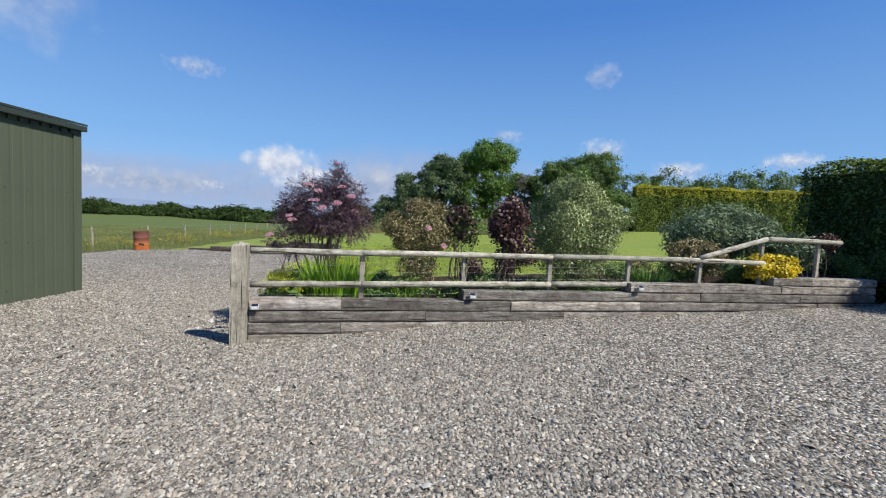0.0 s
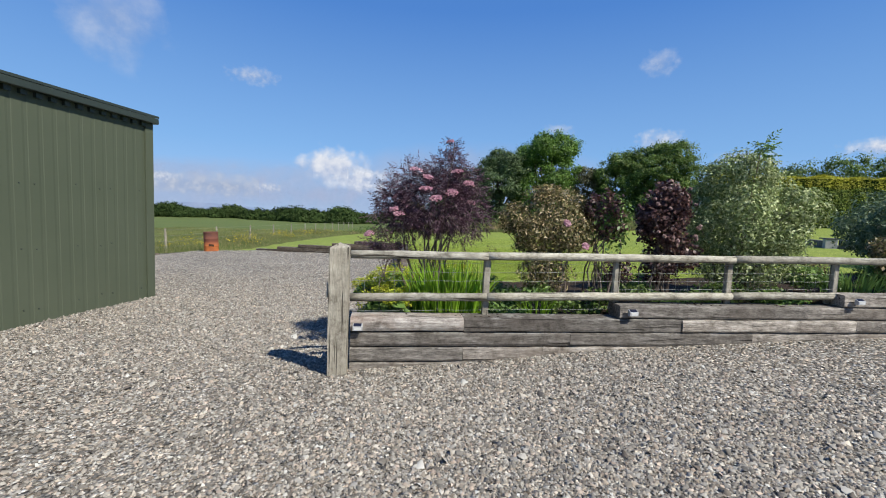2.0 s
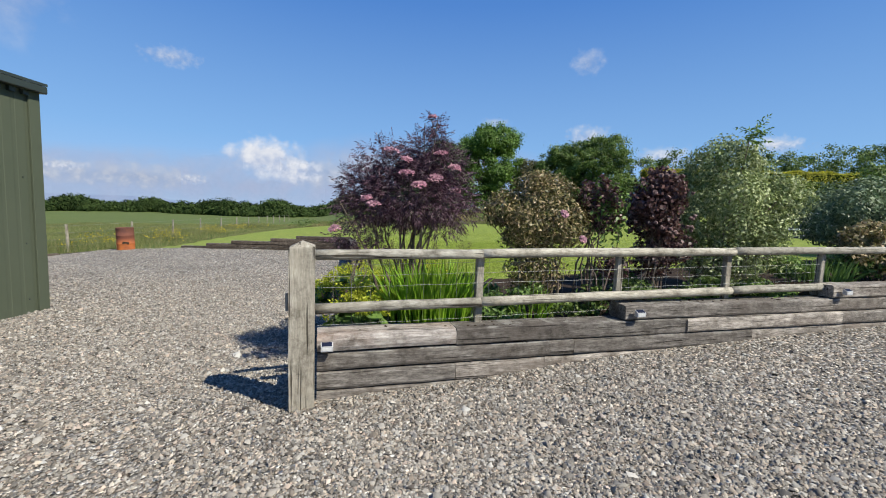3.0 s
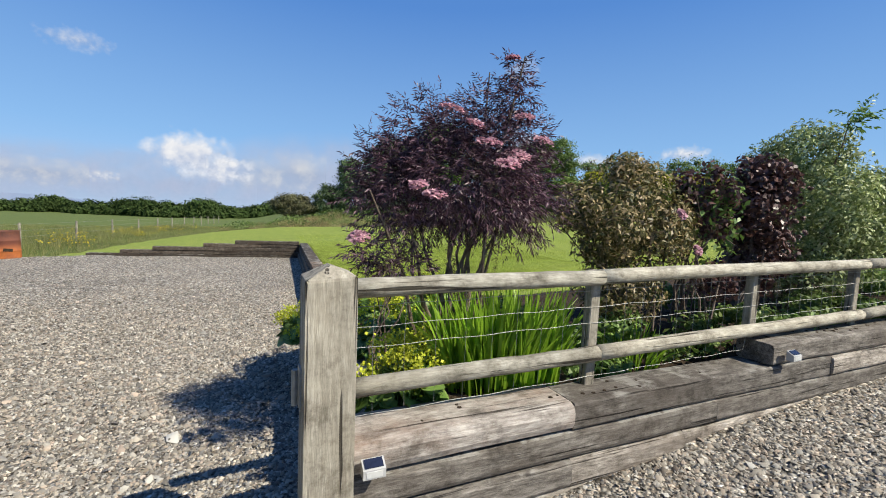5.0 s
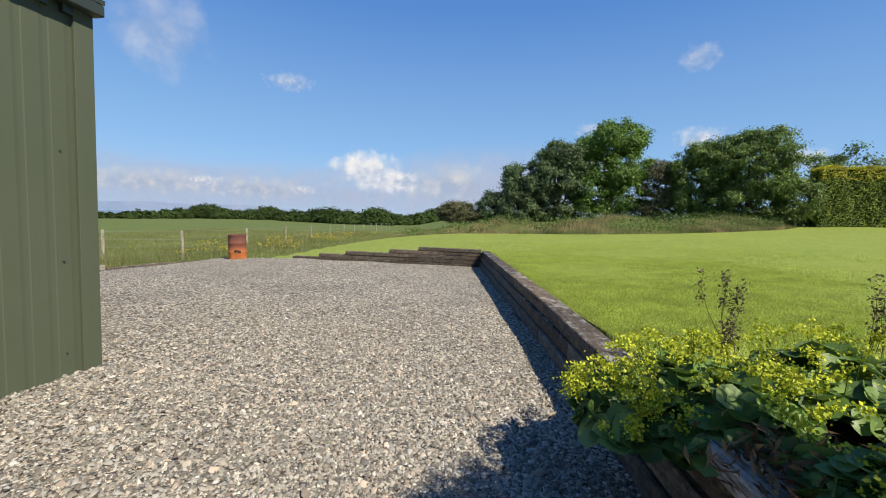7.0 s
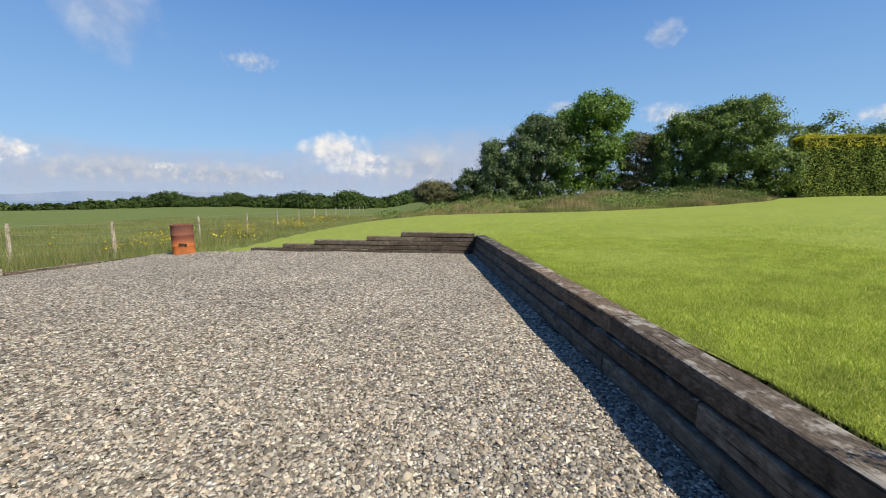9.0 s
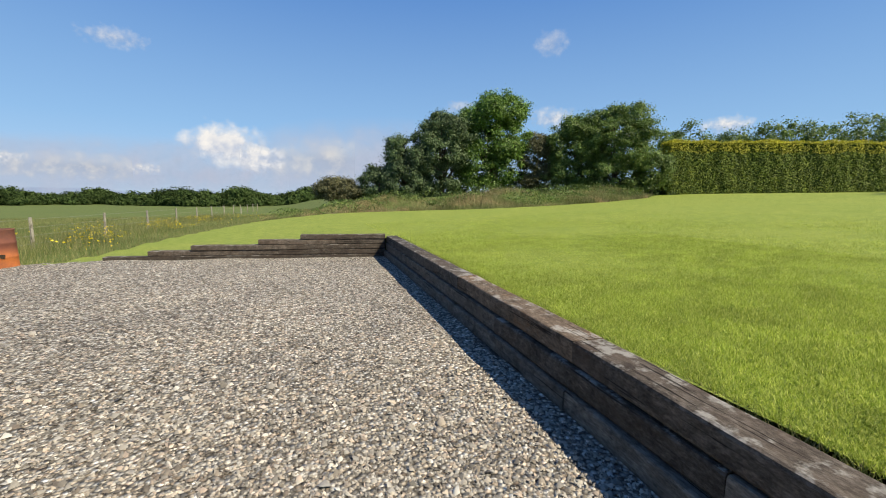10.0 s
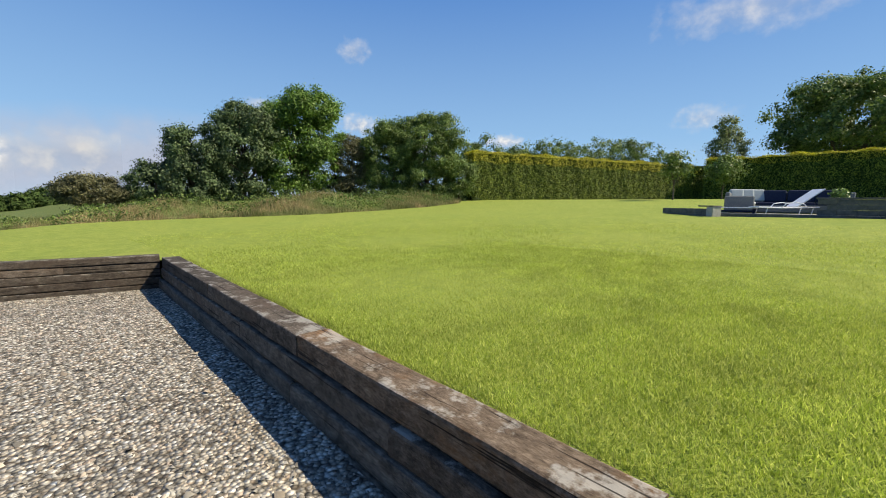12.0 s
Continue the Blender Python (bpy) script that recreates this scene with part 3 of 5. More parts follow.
part("wall_sheet", profiled(LEN, HIGH), M["cladding"], shed, "olive-green profiled sheet")
ob = part("gable_sheet", profiled(DEEP, HIGH, 0.18), M["cladding"], shed)
ob.rotation_euler, ob.location = (0, 0, math.pi / 2), (0.0, -DEEP, 0)
ob = part("gable_sheet", profiled(DEEP, HIGH, 0.18), M["cladding"], shed)
ob.rotation_euler, ob.location = (0, 0, -math.pi / 2), (LEN, 0, 0)
ob = part("wall_sheet", profiled(LEN, HIGH), M["cladding"], shed)
ob.rotation_euler, ob.location = (0, 0, math.pi), (LEN, -DEEP, 0)
part("corner_trim", boxes((-0.032, 0.14, 0.003, 0.034, 0, HIGH), (-0.034, -0.004, -0.12, 0.003, 0, HIGH), bevel=0.003), M["cladding"], shed)
part("eave_flashing", boxes((-0.07, LEN + 0.1, 0.005, 0.13, HIGH - 0.045, HIGH + 0.06), bevel=0.01), M["flashing"], shed, "dark eave flashing")
# toothed shadow of the roof edge on the wall, built as dark boxes
bm = bmesh.new()
for k in range(74):
    box(bm, 0.15 + 0.2 * k, 0.24 + 0.2 * k, 0.002, 0.05, HIGH - 0.115, HIGH - 0.04)
tagged(part("eave_shadow_teeth", bm, M["flashing"], shed, "dark boxes standing in for the roof edge's toothed shadow"), "dark boxes standing in for the roof edge's toothed shadow", kind="stuff")
for sy in (0, 1):
    bm = bmesh.new()
    y0, y1 = (0.13, -DEEP / 2) if not sy else (-DEEP - 0.13, -DEEP / 2)
    v = [bm.verts.new(p) for p in ((-0.07, y0, HIGH + 0.065), (LEN + 0.1, y0, HIGH + 0.065), (LEN + 0.1, y1, HIGH + 0.92), (-0.07, y1, HIGH + 0.92))]
    v += [bm.verts.new(p.co + Vector((0, 0, 0.04))) for p in v]
    for q in ((0, 1, 2, 3), (4, 5, 6, 7), (0, 1, 5, 4), (2, 3, 7, 6), (1, 2, 6, 5), (3, 0, 4, 7)):
        bm.faces.new([v[k] for k in q])
    bmesh.ops.recalc_face_normals(bm, faces=bm.faces)
    part("roof_sheet", bm, M["flashing"], shed)
scr = bmesh.new()
bmesh.ops.create_cone(scr, cap_ends=True, segments=6, radius1=0.012, radius2=0.008, depth=0.012)
first = None
for zz in (0.25, 1.1, 2.05):
    for k in range(10):
        if first is None:
            first = part("screw", scr, M["flashing"], shed)
            ob = first
        else:
            ob = new("screw", first.data)
            ob.parent = shed
        ob.location, ob.rotation_euler = (0.265 + 0.4 * k + 0.2 * (k % 3 == 1), 0.006, zz + rs.uniform(-0.03, 0.03)), (-math.pi / 2, 0, 0)

# ---- rusty drum ----
mrust, nt, b = mat("rust", 0.85, 0.0, 0.25)
big = noise_node(nt, 2.6, 5, 0.65)
sepz = nt.nodes.new("ShaderNodeSeparateXYZ")
tcn = nt.nodes.new("ShaderNodeTexCoord")
nt.links.new(tcn.outputs["Object"], sepz.inputs[0])
low = ramp(nt, sepz.outputs[2], [(0.25, (0.52, 0.16, 0.04)), (0.5, (0.17, 0.06, 0.04)), (0.8, (0.10, 0.05, 0.045))])
nt.links.new(mix(nt, ramp(nt, big, [(0.4, (0, 0, 0)), (0.65, (0.8, 0.8, 0.8))]), low, (0.20, 0.075, 0.04)), b.inputs["Base Color"])
bump(nt, b, noise_node(nt, 30, 5), 0.4, 0.01)
drum = thing("oil_drum", (-8.24, 20.9, -0.43), "rusty open-topped steel oil drum used for burning", "oil drum")
drum.rotation_euler = (0.012, -0.03, 0)
bm = bmesh.new()
prof = [(0.28, 0), (0.285, 0.02), (0.28, 0.04), (0.28, 0.28), (0.293, 0.30), (0.28, 0.32), (0.28, 0.58), (0.293, 0.60), (0.28, 0.62), (0.28, 0.86), (0.29, 0.875), (0.288, 0.89), (0.272, 0.885), (0.27, 0.5), (0.27, 0.05), (0.0, 0.05)]
rings = []
for r, z in prof:
    dent = [0.012 * math.sin(3 * a_ / 28 * 6.28 + 1) + (-0.02 if 4 < a_ < 9 and 0.35 < z < 0.85 else 0) for a_ in range(28)]
    rings.append([bm.verts.new(((max(r, 0.001) + (dent[k] if r > 0.1 else 0)) * math.cos(k / 28 * 2 * math.pi), (max(r, 0.001) + (dent[k] if r > 0.1 else 0)) * math.sin(k / 28 * 2 * math.pi), z)) for k in range(28)])
for p, q in zip(rings, rings[1:]):
    for k in range(28):
        bm.faces.new((p[k], p[(k + 1) % 28], q[(k + 1) % 28], q[k]))
part("shell", bm, mrust, drum, smooth=True)
# no opening is cut: a plate gives the hole's dark inside as colour
bm = boxes((-0.1, 0.1, -0.006, 0.006, -0.045, 0.045), bevel=0.004)
ob = part("burnt_hole", bm, M["soil"], drum, "blackened plate standing in for a jagged dark hole")
ob.location, ob.rotation_euler = (-0.02 + 0.285 * math.cos(-1.1), 0.285 * math.sin(-1.1), 0.33), (0, 0.15, -1.1 + math.pi / 2)
ash = part("ash", boxes((-0.16, 0.16, -0.16, 0.16, 0.05, 0.12), bevel=0.03), M["soil"], drum)

# ---- field fence ----
ffence = thing("field_fence", (0, 0, 0), "wire stock fence on grey wooden stakes along the meadow", "fence")
stakes = [(-25.0, 17.0), (-21.0, 18.0), (-16.5, 19.2), (-12.2, 20.3), (-10.1, 21.0)] + [(-10.1 + 0.062 * 4.6 * k, 21.0 + 4.6 * k) for k in range(1, 13)]
tops = []
for x, y in stakes:
    z = float(land_z(x, y)) - 0.1
    bm = tube(bmesh.new(), [(0, 0, 0), (0.01, 0, 0.6), (0, 0, 1.12)], [0.055, 0.05, 0.045], 8)
    ob = part("stake", bm, M["post"], ffence)
    ob.location, ob.rotation_euler = (x, y, z), (rs.uniform(-0.05, 0.05), rs.uniform(-0.05, 0.05), 0)
    tops.append((x, y, z))
for h in (0.3, 0.55, 0.8, 1.05):
    part("wire", tube(bmesh.new(), [(x, y, z + h) for x, y, z in tops], [0.003] * len(tops), 4), M["metal"], ffence)

# ---- foliage ----
M["leyland"] = leaf_mat("hedge_leaf", (0.04, 0.08, 0.010), (0.155, 0.215, 0.022), (0.34, 0.39, 0.045), 0.14, 0.6, 1.6)
M["leyland_gold"] = leaf_mat("hedge_new_growth", (0.26, 0.28, 0.02), (0.5, 0.48, 0.035), (0.68, 0.63, 0.07), 0.3, 0.6)
M["dark_hedge"] = leaf_mat("dark_hedge_leaf", (0.022, 0.045, 0.01), (0.05, 0.09, 0.018), (0.10, 0.15, 0.03), 0.2, 0.6)
# near-black green that paints the shade deep inside the hedges
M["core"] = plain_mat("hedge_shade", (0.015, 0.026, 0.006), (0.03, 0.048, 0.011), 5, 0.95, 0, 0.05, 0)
M["ash_leaf"] = leaf_mat("ash_leaf", (0.055, 0.115, 0.016), (0.11, 0.21, 0.03), (0.2, 0.32, 0.055), 0.3, 0.5, 0.35)
M["dark_leaf"] = leaf_mat("holm_leaf", (0.035, 0.068, 0.022), (0.075, 0.125, 0.045), (0.18, 0.235, 0.11), 0.2, 0.6, 0.4)
M["thorn_leaf"] = leaf_mat("hawthorn_leaf", (0.055, 0.10, 0.02), (0.125, 0.205, 0.042), (0.25, 0.32, 0.09), 0.3, 0.5, 0.5)
M["pale_leaf"] = leaf_mat("pale_tree_leaf", (0.10, 0.14, 0.05), (0.19, 0.24, 0.10), (0.32, 0.36, 0.18), 0.35, 0.6, 0.6)
M["brown_leaf"] = leaf_mat("brownish_leaf", (0.06, 0.065, 0.03), (0.12, 0.12, 0.055), (0.21, 0.2, 0.10), 0.3, 0.6)
M["elder_leaf"] = leaf_mat("elder_leaf", (0.034, 0.018, 0.029), (0.085, 0.043, 0.063), (0.21, 0.125, 0.16), 0.2, 0.42, 2.0)
M["weigela_leaf"] = leaf_mat("weigela_leaf", (0.06, 0.07, 0.022), (0.19, 0.165, 0.06), (0.54, 0.41, 0.25), 0.25, 0.45, 2.5)
M["ninebark_leaf"] = leaf_mat("ninebark_leaf", (0.03, 0.016, 0.018), (0.085, 0.042, 0.04), (0.2, 0.11, 0.09), 0.2, 0.4, 2.5)
M["silver_leaf"] = leaf_mat("silver_leaf", (0.10, 0.145, 0.04), (0.26, 0.325, 0.115), (0.58, 0.62, 0.34), 0.25, 0.5, 1.6)
M["sage_leaf"] = leaf_mat("grey_green_leaf", (0.055, 0.095, 0.042), (0.13, 0.19, 0.095), (0.27, 0.34, 0.2), 0.25, 0.5, 1.5)
M["green_leaf"] = leaf_mat("bed_leaf", (0.06, 0.115, 0.025), (0.13, 0.225, 0.05), (0.27, 0.38, 0.11), 0.3, 0.45, 3)
M["iris_leaf"] = leaf_mat("iris_leaf", (0.12, 0.25, 0.02), (0.26, 0.44, 0.035), (0.50, 0.66, 0.10), 0.45, 0.4, 3)
M["mantle_flower"] = leaf_mat("mantle_flower", (0.32, 0.38, 0.02), (0.5, 0.55, 0.035), (0.68, 0.68, 0.07), 0.3, 0.6, 4)
M["yellow_leaf"] = leaf_mat("golden_leaf", (0.42, 0.32, 0.01), (0.66, 0.50, 0.02), (0.82, 0.66, 0.05), 0.3, 0.5, 4)
M["pink"] = leaf_mat("pink_flower", (0.34, 0.15, 0.21), (0.52, 0.27, 0.34), (0.70, 0.44, 0.49), 0.3, 0.6, 6)
M["grass_blade"] = leaf_mat("meadow_grass", (0.09, 0.13, 0.032), (0.175, 0.20, 0.06), (0.38, 0.33, 0.16), 0.3, 0.6, 0.3)
M["far_leaf"] = leaf_mat("far_wood_leaf", (0.028, 0.05, 0.016), (0.048, 0.078, 0.025), (0.075, 0.11, 0.036), 0.1, 1.0, 0.05, 0.03)
M["straw_blade"] = leaf_mat("seeding_grass", (0.24, 0.17, 0.075), (0.40, 0.30, 0.15), (0.58, 0.47, 0.27), 0.25, 0.65, 0.6)
M["lawn_blade"] = leaf_mat("lawn_grass", (0.19, 0.27, 0.03), (0.38, 0.46, 0.075), (0.64, 0.67, 0.19), 0.5, 0.6, 2.2, 0.35, (0.8, 1.22))


def hedge(name, a, b, thick, z0, z1, n, size, seed, label, gold=0.12, taper=0.25, leaf="leyland", tip="leyland_gold"):
    """A clipped conifer hedge: core box coloured as inner shade, leaf sprays on its faces, pale new growth on top."""
    rng = np.random.default_rng(seed)
    a, b = np.array(a, float), np.array(b, float)
    L = np.hypot(*(b - a))
    h = thing(name, (a[0], a[1], z0), label, "hedge", turn=math.atan2(b[1] - a[1], b[0] - a[0]))
    H, t = z1 - z0, thick / 2
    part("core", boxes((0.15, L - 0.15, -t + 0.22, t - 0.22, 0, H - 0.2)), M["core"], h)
    area = np.array([L * H, L * H * 0.12, L * thick * 1.6, thick * H, thick * H])
    k = rng.choice(5, n, p=area / area.sum())
    u, v = rng.uniform(0, 1, n), rng.uniform(0, 1, n)
    P, d = np.empty((n, 3)), np.zeros((n, 3))
    wav = lambda x, z: 0.06 * np.sin(x * 1.3 + 0.3 * z) + 0.04 * np.sin(x * 3.7 + z * 0.6) + 0.07 * np.sin(x * 7.3 + 2 * np.sin(z * 1.9)) * np.sin(z * 3.1 + x)
    for s in (0, 1):
        m = k == s
        y = (t - taper * 0.4 * v[m]) * (1 if s else -1)
        P[m] = np.stack([u[m] * L, y, v[m] * H], 1)
        d[m, 1] = 1 if s else -1
        P[m, 1] += d[m, 1] * wav(u[m] * L, v[m] * H)
    m = k == 2
    P[m] = np.stack([u[m] * L, (v[m] * 2 - 1) * (t - 0.1), np.full(m.sum(), H) + 0.08 * np.sin(u[m] * L * 0.9) + 0.1 * np.sin(u[m] * L * 2.3)], 1)
    d[m, 2] = 1
    for s in (3, 4):
        m = k == s
        P[m] = np.stack([np.full(m.sum(), 0.0 if s == 3 else L), (u[m] * 2 - 1) * t, v[m] * H], 1)
        d[m, 0] = -1 if s == 3 else 1
    P += rng.normal(size=(n, 3)) * size * 0.35 - d * size * rng.uniform(0, 1, (n, 1)) * 0.8
    top = P[:, 2] > H * (1 - gold) + 0.12 * np.sin(P[:, 0] * 1.7)
    leaves("foliage", P[~top], size, M[leaf], h, rng, 0.5, 0.35, d[~top])
    if top.any():
        leaves("new_growth", P[top], size, M[tip], h, rng, 0.4, 0.5, d[top], label="yellow new growth")
    return h


def tree(name, place, lobes, n, size, material, seed, label, category="tree", trunk=0.2, aspect=0.5, limbs=9, depth=0.4, group=""):
    """Trunk, limbs to the crown's lobes, and a crown of leaves (lobes from the tree's foot)."""
    rng = np.random.default_rng(seed)
    t = thing(name, place, label, category, group)
    bm = bmesh.new()
    L = np.array(lobes, float)
    top = L[L[:, 2].argmax()]
    low = L[:, 2].min() * 0.7
    tube(bm, [(0, 0, -0.2), (0.05 * top[0], 0.05 * top[1], low * 0.5), (0.25 * top[0], 0.25 * top[1], low), (0.8 * top[0], 0.8 * top[1], top[2])], [trunk * 1.3, trunk, trunk * 0.8, trunk * 0.2], 8)
    for j in range(limbs):
        l = L[j % len(L)]
        e = l[:3] + rng.normal(size=3) * l[3:] * 0.45
        s = np.array([0.1 * top[0], 0.1 * top[1], low * rng.uniform(0.5, 1.0)])
        mid = (s + e) / 2 + rng.normal(size=3) * 0.15 * l[3] + np.array([0, 0, -0.1 * l[5]])
        tube(bm, [tuple(s), tuple(mid), tuple(e)], [trunk * 0.5, trunk * 0.33, trunk * 0.1], 6)
    part("trunk", bm, M["bark"], t)
    P, d = clump_points(rng, lobes, n, depth, 90, size * 1.55)
    leaves("crown", P, size, material, t, rng, aspect, 0.3, d)
    return t


hedge("clipped_hedge", (31.5, 40.6), (62.5, 27.0), 2.4, 1.3, 6.5, 95000, 0.125, 11, "tall clipped conifer hedge with yellow new growth on top", 0.2)
hedge("clipped_hedge", (59.5, 25.5), (56.5, -6.0), 2.4, 1.9, 7.1, 60000, 0.14, 12, "tall clipped conifer hedge in its own shade", 0.17)
hedge("clipped_hedge", (12.7, 8.3), (12.2, 3.2), 2.9, 0.35, 3.45, 26000, 0.085, 13, "tall dark clipped hedge at the end of the bed", 0.03, 0.25, "dark_hedge", "leyland")


rng = np.random.default_rng(5)


def crown(cx, cz, rx, rz, n, seed, ry=None):
    """Lobes filling an ellipsoid crown about (cx, 0, cz)."""
    r = np.random.default_rng(seed)
    out = [(cx, 0, cz, rx * 0.8, (ry or rx) * 0.8, rz * 0.8)]
    for _ in range(int(n * 1.6)):
        d = r.normal(size=3)
        d /= np.linalg.norm(d)
        d[2] = d[2] * 0.9 + 0.1
        s = r.uniform(0.2, 0.37)
        out.append((cx + d[0] * rx * 0.68, d[1] * (ry or rx) * 0.68, cz + d[2] * rz * 0.69, rx * s, (ry or rx) * s, rz * s))
    return out


def at_az(az, d, z=None):
    x, y = -2.4 + d * math.sin(radians(az)), 8.7 + d * math.cos(radians(az))
    return (x, y, float(land_z(x, y)) if z is None else z)


T = tree
T("ash_tree", at_az(26.2, 43), crown(0, 5.9, 3.9, 4.1, 15, 21) + [(1.0, 0, 2.6, 2.2, 2.2, 2.4), (-1.8, 0, 3.0, 2.2, 2.2, 2.5)], 62000, 0.21, M["ash_leaf"], 21, "broad bright green ash tree behind the lawn", trunk=0.3)
T("dark_tree", at_az(19.6, 42), crown(0, 4.6, 3.7, 3.5, 14, 22) + [(0.5, 0, 1.7, 3.0, 2.4, 1.8), (-2.0, 0, 1.6, 2.2, 2.2, 1.7)], 50000, 0.19, M["dark_leaf"], 22, "dense dark green tree on the rough bank", trunk=0.28)
T("dark_tree", at_az(15.2, 41), crown(0, 3.3, 2.6, 2.9, 10, 23) + [(-0.4, 0, 1.3, 2.4, 2.2, 1.5)], 30000, 0.19, M["dark_leaf"], 23, "dense dark green tree on the rough bank", trunk=0.22)
T("round_bush", at_az(6.4, 42), crown(0, 1.3, 2.6, 1.3, 10, 24), 15000, 0.16, M["brown_leaf"], 24, "low rounded olive bush beside the field", "bush", trunk=0.12)
T("round_bush", at_az(10.9, 41), crown(0, 1.5, 1.9, 1.8, 9, 25), 15000, 0.18, M["dark_leaf"], 25, "low rounded dark bush under the trees", "bush", trunk=0.12)
T("brownish_tree", at_az(31.8, 44), crown(0, 3.2, 1.9, 2.9, 9, 26) + [(0, 0, 1.4, 1.6, 1.6, 1.5)], 20000, 0.17, M["brown_leaf"], 26, "thin olive-brown tree between larger trees", trunk=0.15)
T("hawthorn_tree", at_az(36.6, 44), crown(0, 3.9, 3.4, 3.4, 13, 27) + [(0, 0, 1.5, 3.2, 2.4, 1.7)], 46000, 0.18, M["thorn_leaf"], 27, "leafy green hawthorn tree beside the hedge", trunk=0.2)
T("hawthorn_tree", at_az(41.4, 44), crown(0, 4.6, 3.9, 3.8, 15, 28) + [(0, 0, 1.6, 3.6, 2.4, 1.8)], 54000, 0.18, M["thorn_leaf"], 28, "leafy green hawthorn tree beside the hedge", trunk=0.2)
T("round_bush", at_az(45.6, 44), crown(0, 2.2, 1.7, 2.2, 9, 33), 14000, 0.18, M["thorn_leaf"], 33, "dark leafy bush against the hedge end", "bush", trunk=0.12)
T("big_tree", (72, 14.0, 2.5), crown(0, 9.6, 8.5, 6.0, 18, 29), 50000, 0.36, M["thorn_leaf"], 29, "large green tree rising behind the hedge", trunk=0.5)
T("slim_tree", (63, 24.3, 2.2), crown(0, 6.4, 2.3, 3.6, 8, 30) + [(-0.3, 0, 9.2, 1.3, 1.3, 1.2), (0.9, 0, 8.6, 0.9, 0.9, 1.2)], 9000, 0.22, M["pale_leaf"], 30, "slim pale green tree behind the hedge corner", trunk=0.16)
T("young_tree", (33.6, 21.6, float(land_z(33.6, 21.6))), crown(0, 2.5, 1.2, 1.2, 7, 31), 2600, 0.18, M["thorn_leaf"], 31, "young thin tree standing on the lawn", "tree", 0.05)
T("young_tree", (50.0, 21.8, float(land_z(50.0, 21.8))), crown(0, 2.8, 1.7, 1.6, 7, 32), 3600, 0.24, M["thorn_leaf"], 32, "young thin tree standing on the lawn", "tree", 0.07)

# woods: behind the hedge, and along the far side of the field
rng = np.random.default_rng(77)
lobes = []
for s in np.linspace(0, 1, 26):
    x, y = 36 + 30 * s + rng.uniform(-1, 1), 46 - 13 * s + rng.uniform(0, 3)
    lobes.append((x, y, 6.7 + 1.0 * float(smoothstep(0.35, 0.8, s)) + rng.uniform(-0.6, 1.3), 2.2, 2.0, 2.0))
    lobes.append((x + 0.6, y, 5.2 + 0.8 * s, 2.0, 1.8, 1.6))
P, d = clump_points(rng, lobes, 56000, 0.5, 60, 0.4)
tagged(leaves("hedgerow", P, 0.24, M["thorn_leaf"], None, rng, 0.5, 0.3, d), "untrimmed mixed hedgerow showing above the clipped hedge", "hedgerow", kind="stuff")
lobes = []
for az in np.arange(-62, 12, 0.3):
    dist = 150 + 25 * math.sin(az * 0.21) + rng.uniform(-12, 12)
    x, y, z = at_az(az + rng.uniform(-0.2, 0.2), dist)
    big = (rng.uniform(0.6, 0.95) + 0.25 * max(0, math.sin(az * 0.9))) * (0.36 + 0.64 * float(smoothstep(-35, -25, az)))
    lobes.append((x, y, z + 2.1 * big, 3.2 * big, 2.6 * big, 2.6 * big))
    lobes.append((x + rng.uniform(-1, 1), y - 2, z + 1.0 * big, 2.6 * big, 2.0 * big, 1.4 * big))
P, d = shell_points(rng, lobes, 100000, 0.4)
inner = [(a, b, c, p * 0.72, q * 0.72, r * 0.72) for a, b, c, p, q, r in lobes]
P2, d2 = shell_points(rng, inner, 14000, 0.5)
tagged(leaves("far_woods", P2, 1.5, M["far_leaf"], None, rng, 0.8, 0.2, d2), "shaded inside of the woods beyond the field", "woods", kind="stuff")
tagged(leaves("far_woods", P, 0.55, M["far_leaf"], None, rng, 0.6, 0.3, d), "dark line of woods beyond the field", "woods", kind="stuff")

# dense scrub at the foot of the trees
lobes = []
for az in np.arange(11, 47, 0.7):
    x, y, z = at_az(az, rng.uniform(45, 48))
    lobes.append((x, y, z + 0.7, 1.1, 1.0, rng.uniform(0.9, 1.7)))
P, d = clump_points(rng, lobes, 26000, 0.6, 45, 0.28)
tagged(leaves("undergrowth", P, 0.2, M["dark_leaf"], None, rng, 0.5, 0.3, d), "dark scrub filling the foot of the trees", "scrub", kind="stuff")

# sea, far shore
M["sea"] = plain_mat("sea_water", (0.10, 0.16, 0.24), (0.14, 0.2, 0.28), 0.002, 0.35, 0, 0.4, 0)
# the haze of distance is put into the hills' blue base colour
M["haze_hill"] = plain_mat("far_hills", (0.12, 0.19, 0.30), (0.16, 0.23, 0.33), 0.004, 1.0, 0, 0.0, 0)
V = [(-4600, 900, -45), (2500, 900, -45), (2500, 4690, -45), (-4600, 4690, -45)]
tagged(raw("water", V, [(0, 1, 2, 3)], M["sea"]), "pale blue sea beyond the fields", "sea", kind="structure")
V, n = [], 90
for k in range(n):
    az = radians(-75 + 100 * k / (n - 1))
    hgt = 4 + 26 * max(0, math.sin(k * 0.17 + 0.6)) + 8 * math.sin(k * 0.55)
    for dd, hh in ((3900, -50), (4300, hgt), (4700, -50)):
        V.append((dd * math.sin(az), dd * math.cos(az), hh))
F = [(3 * k + j, 3 * k + 3 + j, 3 * k + 4 + j, 3 * k + 1 + j) for k in range(n - 1) for j in (0, 1)]
tagged(raw("backdrop", V, F, M["haze_hill"], smooth=True), "hazy blue hills across the water", "hills", kind="structure")

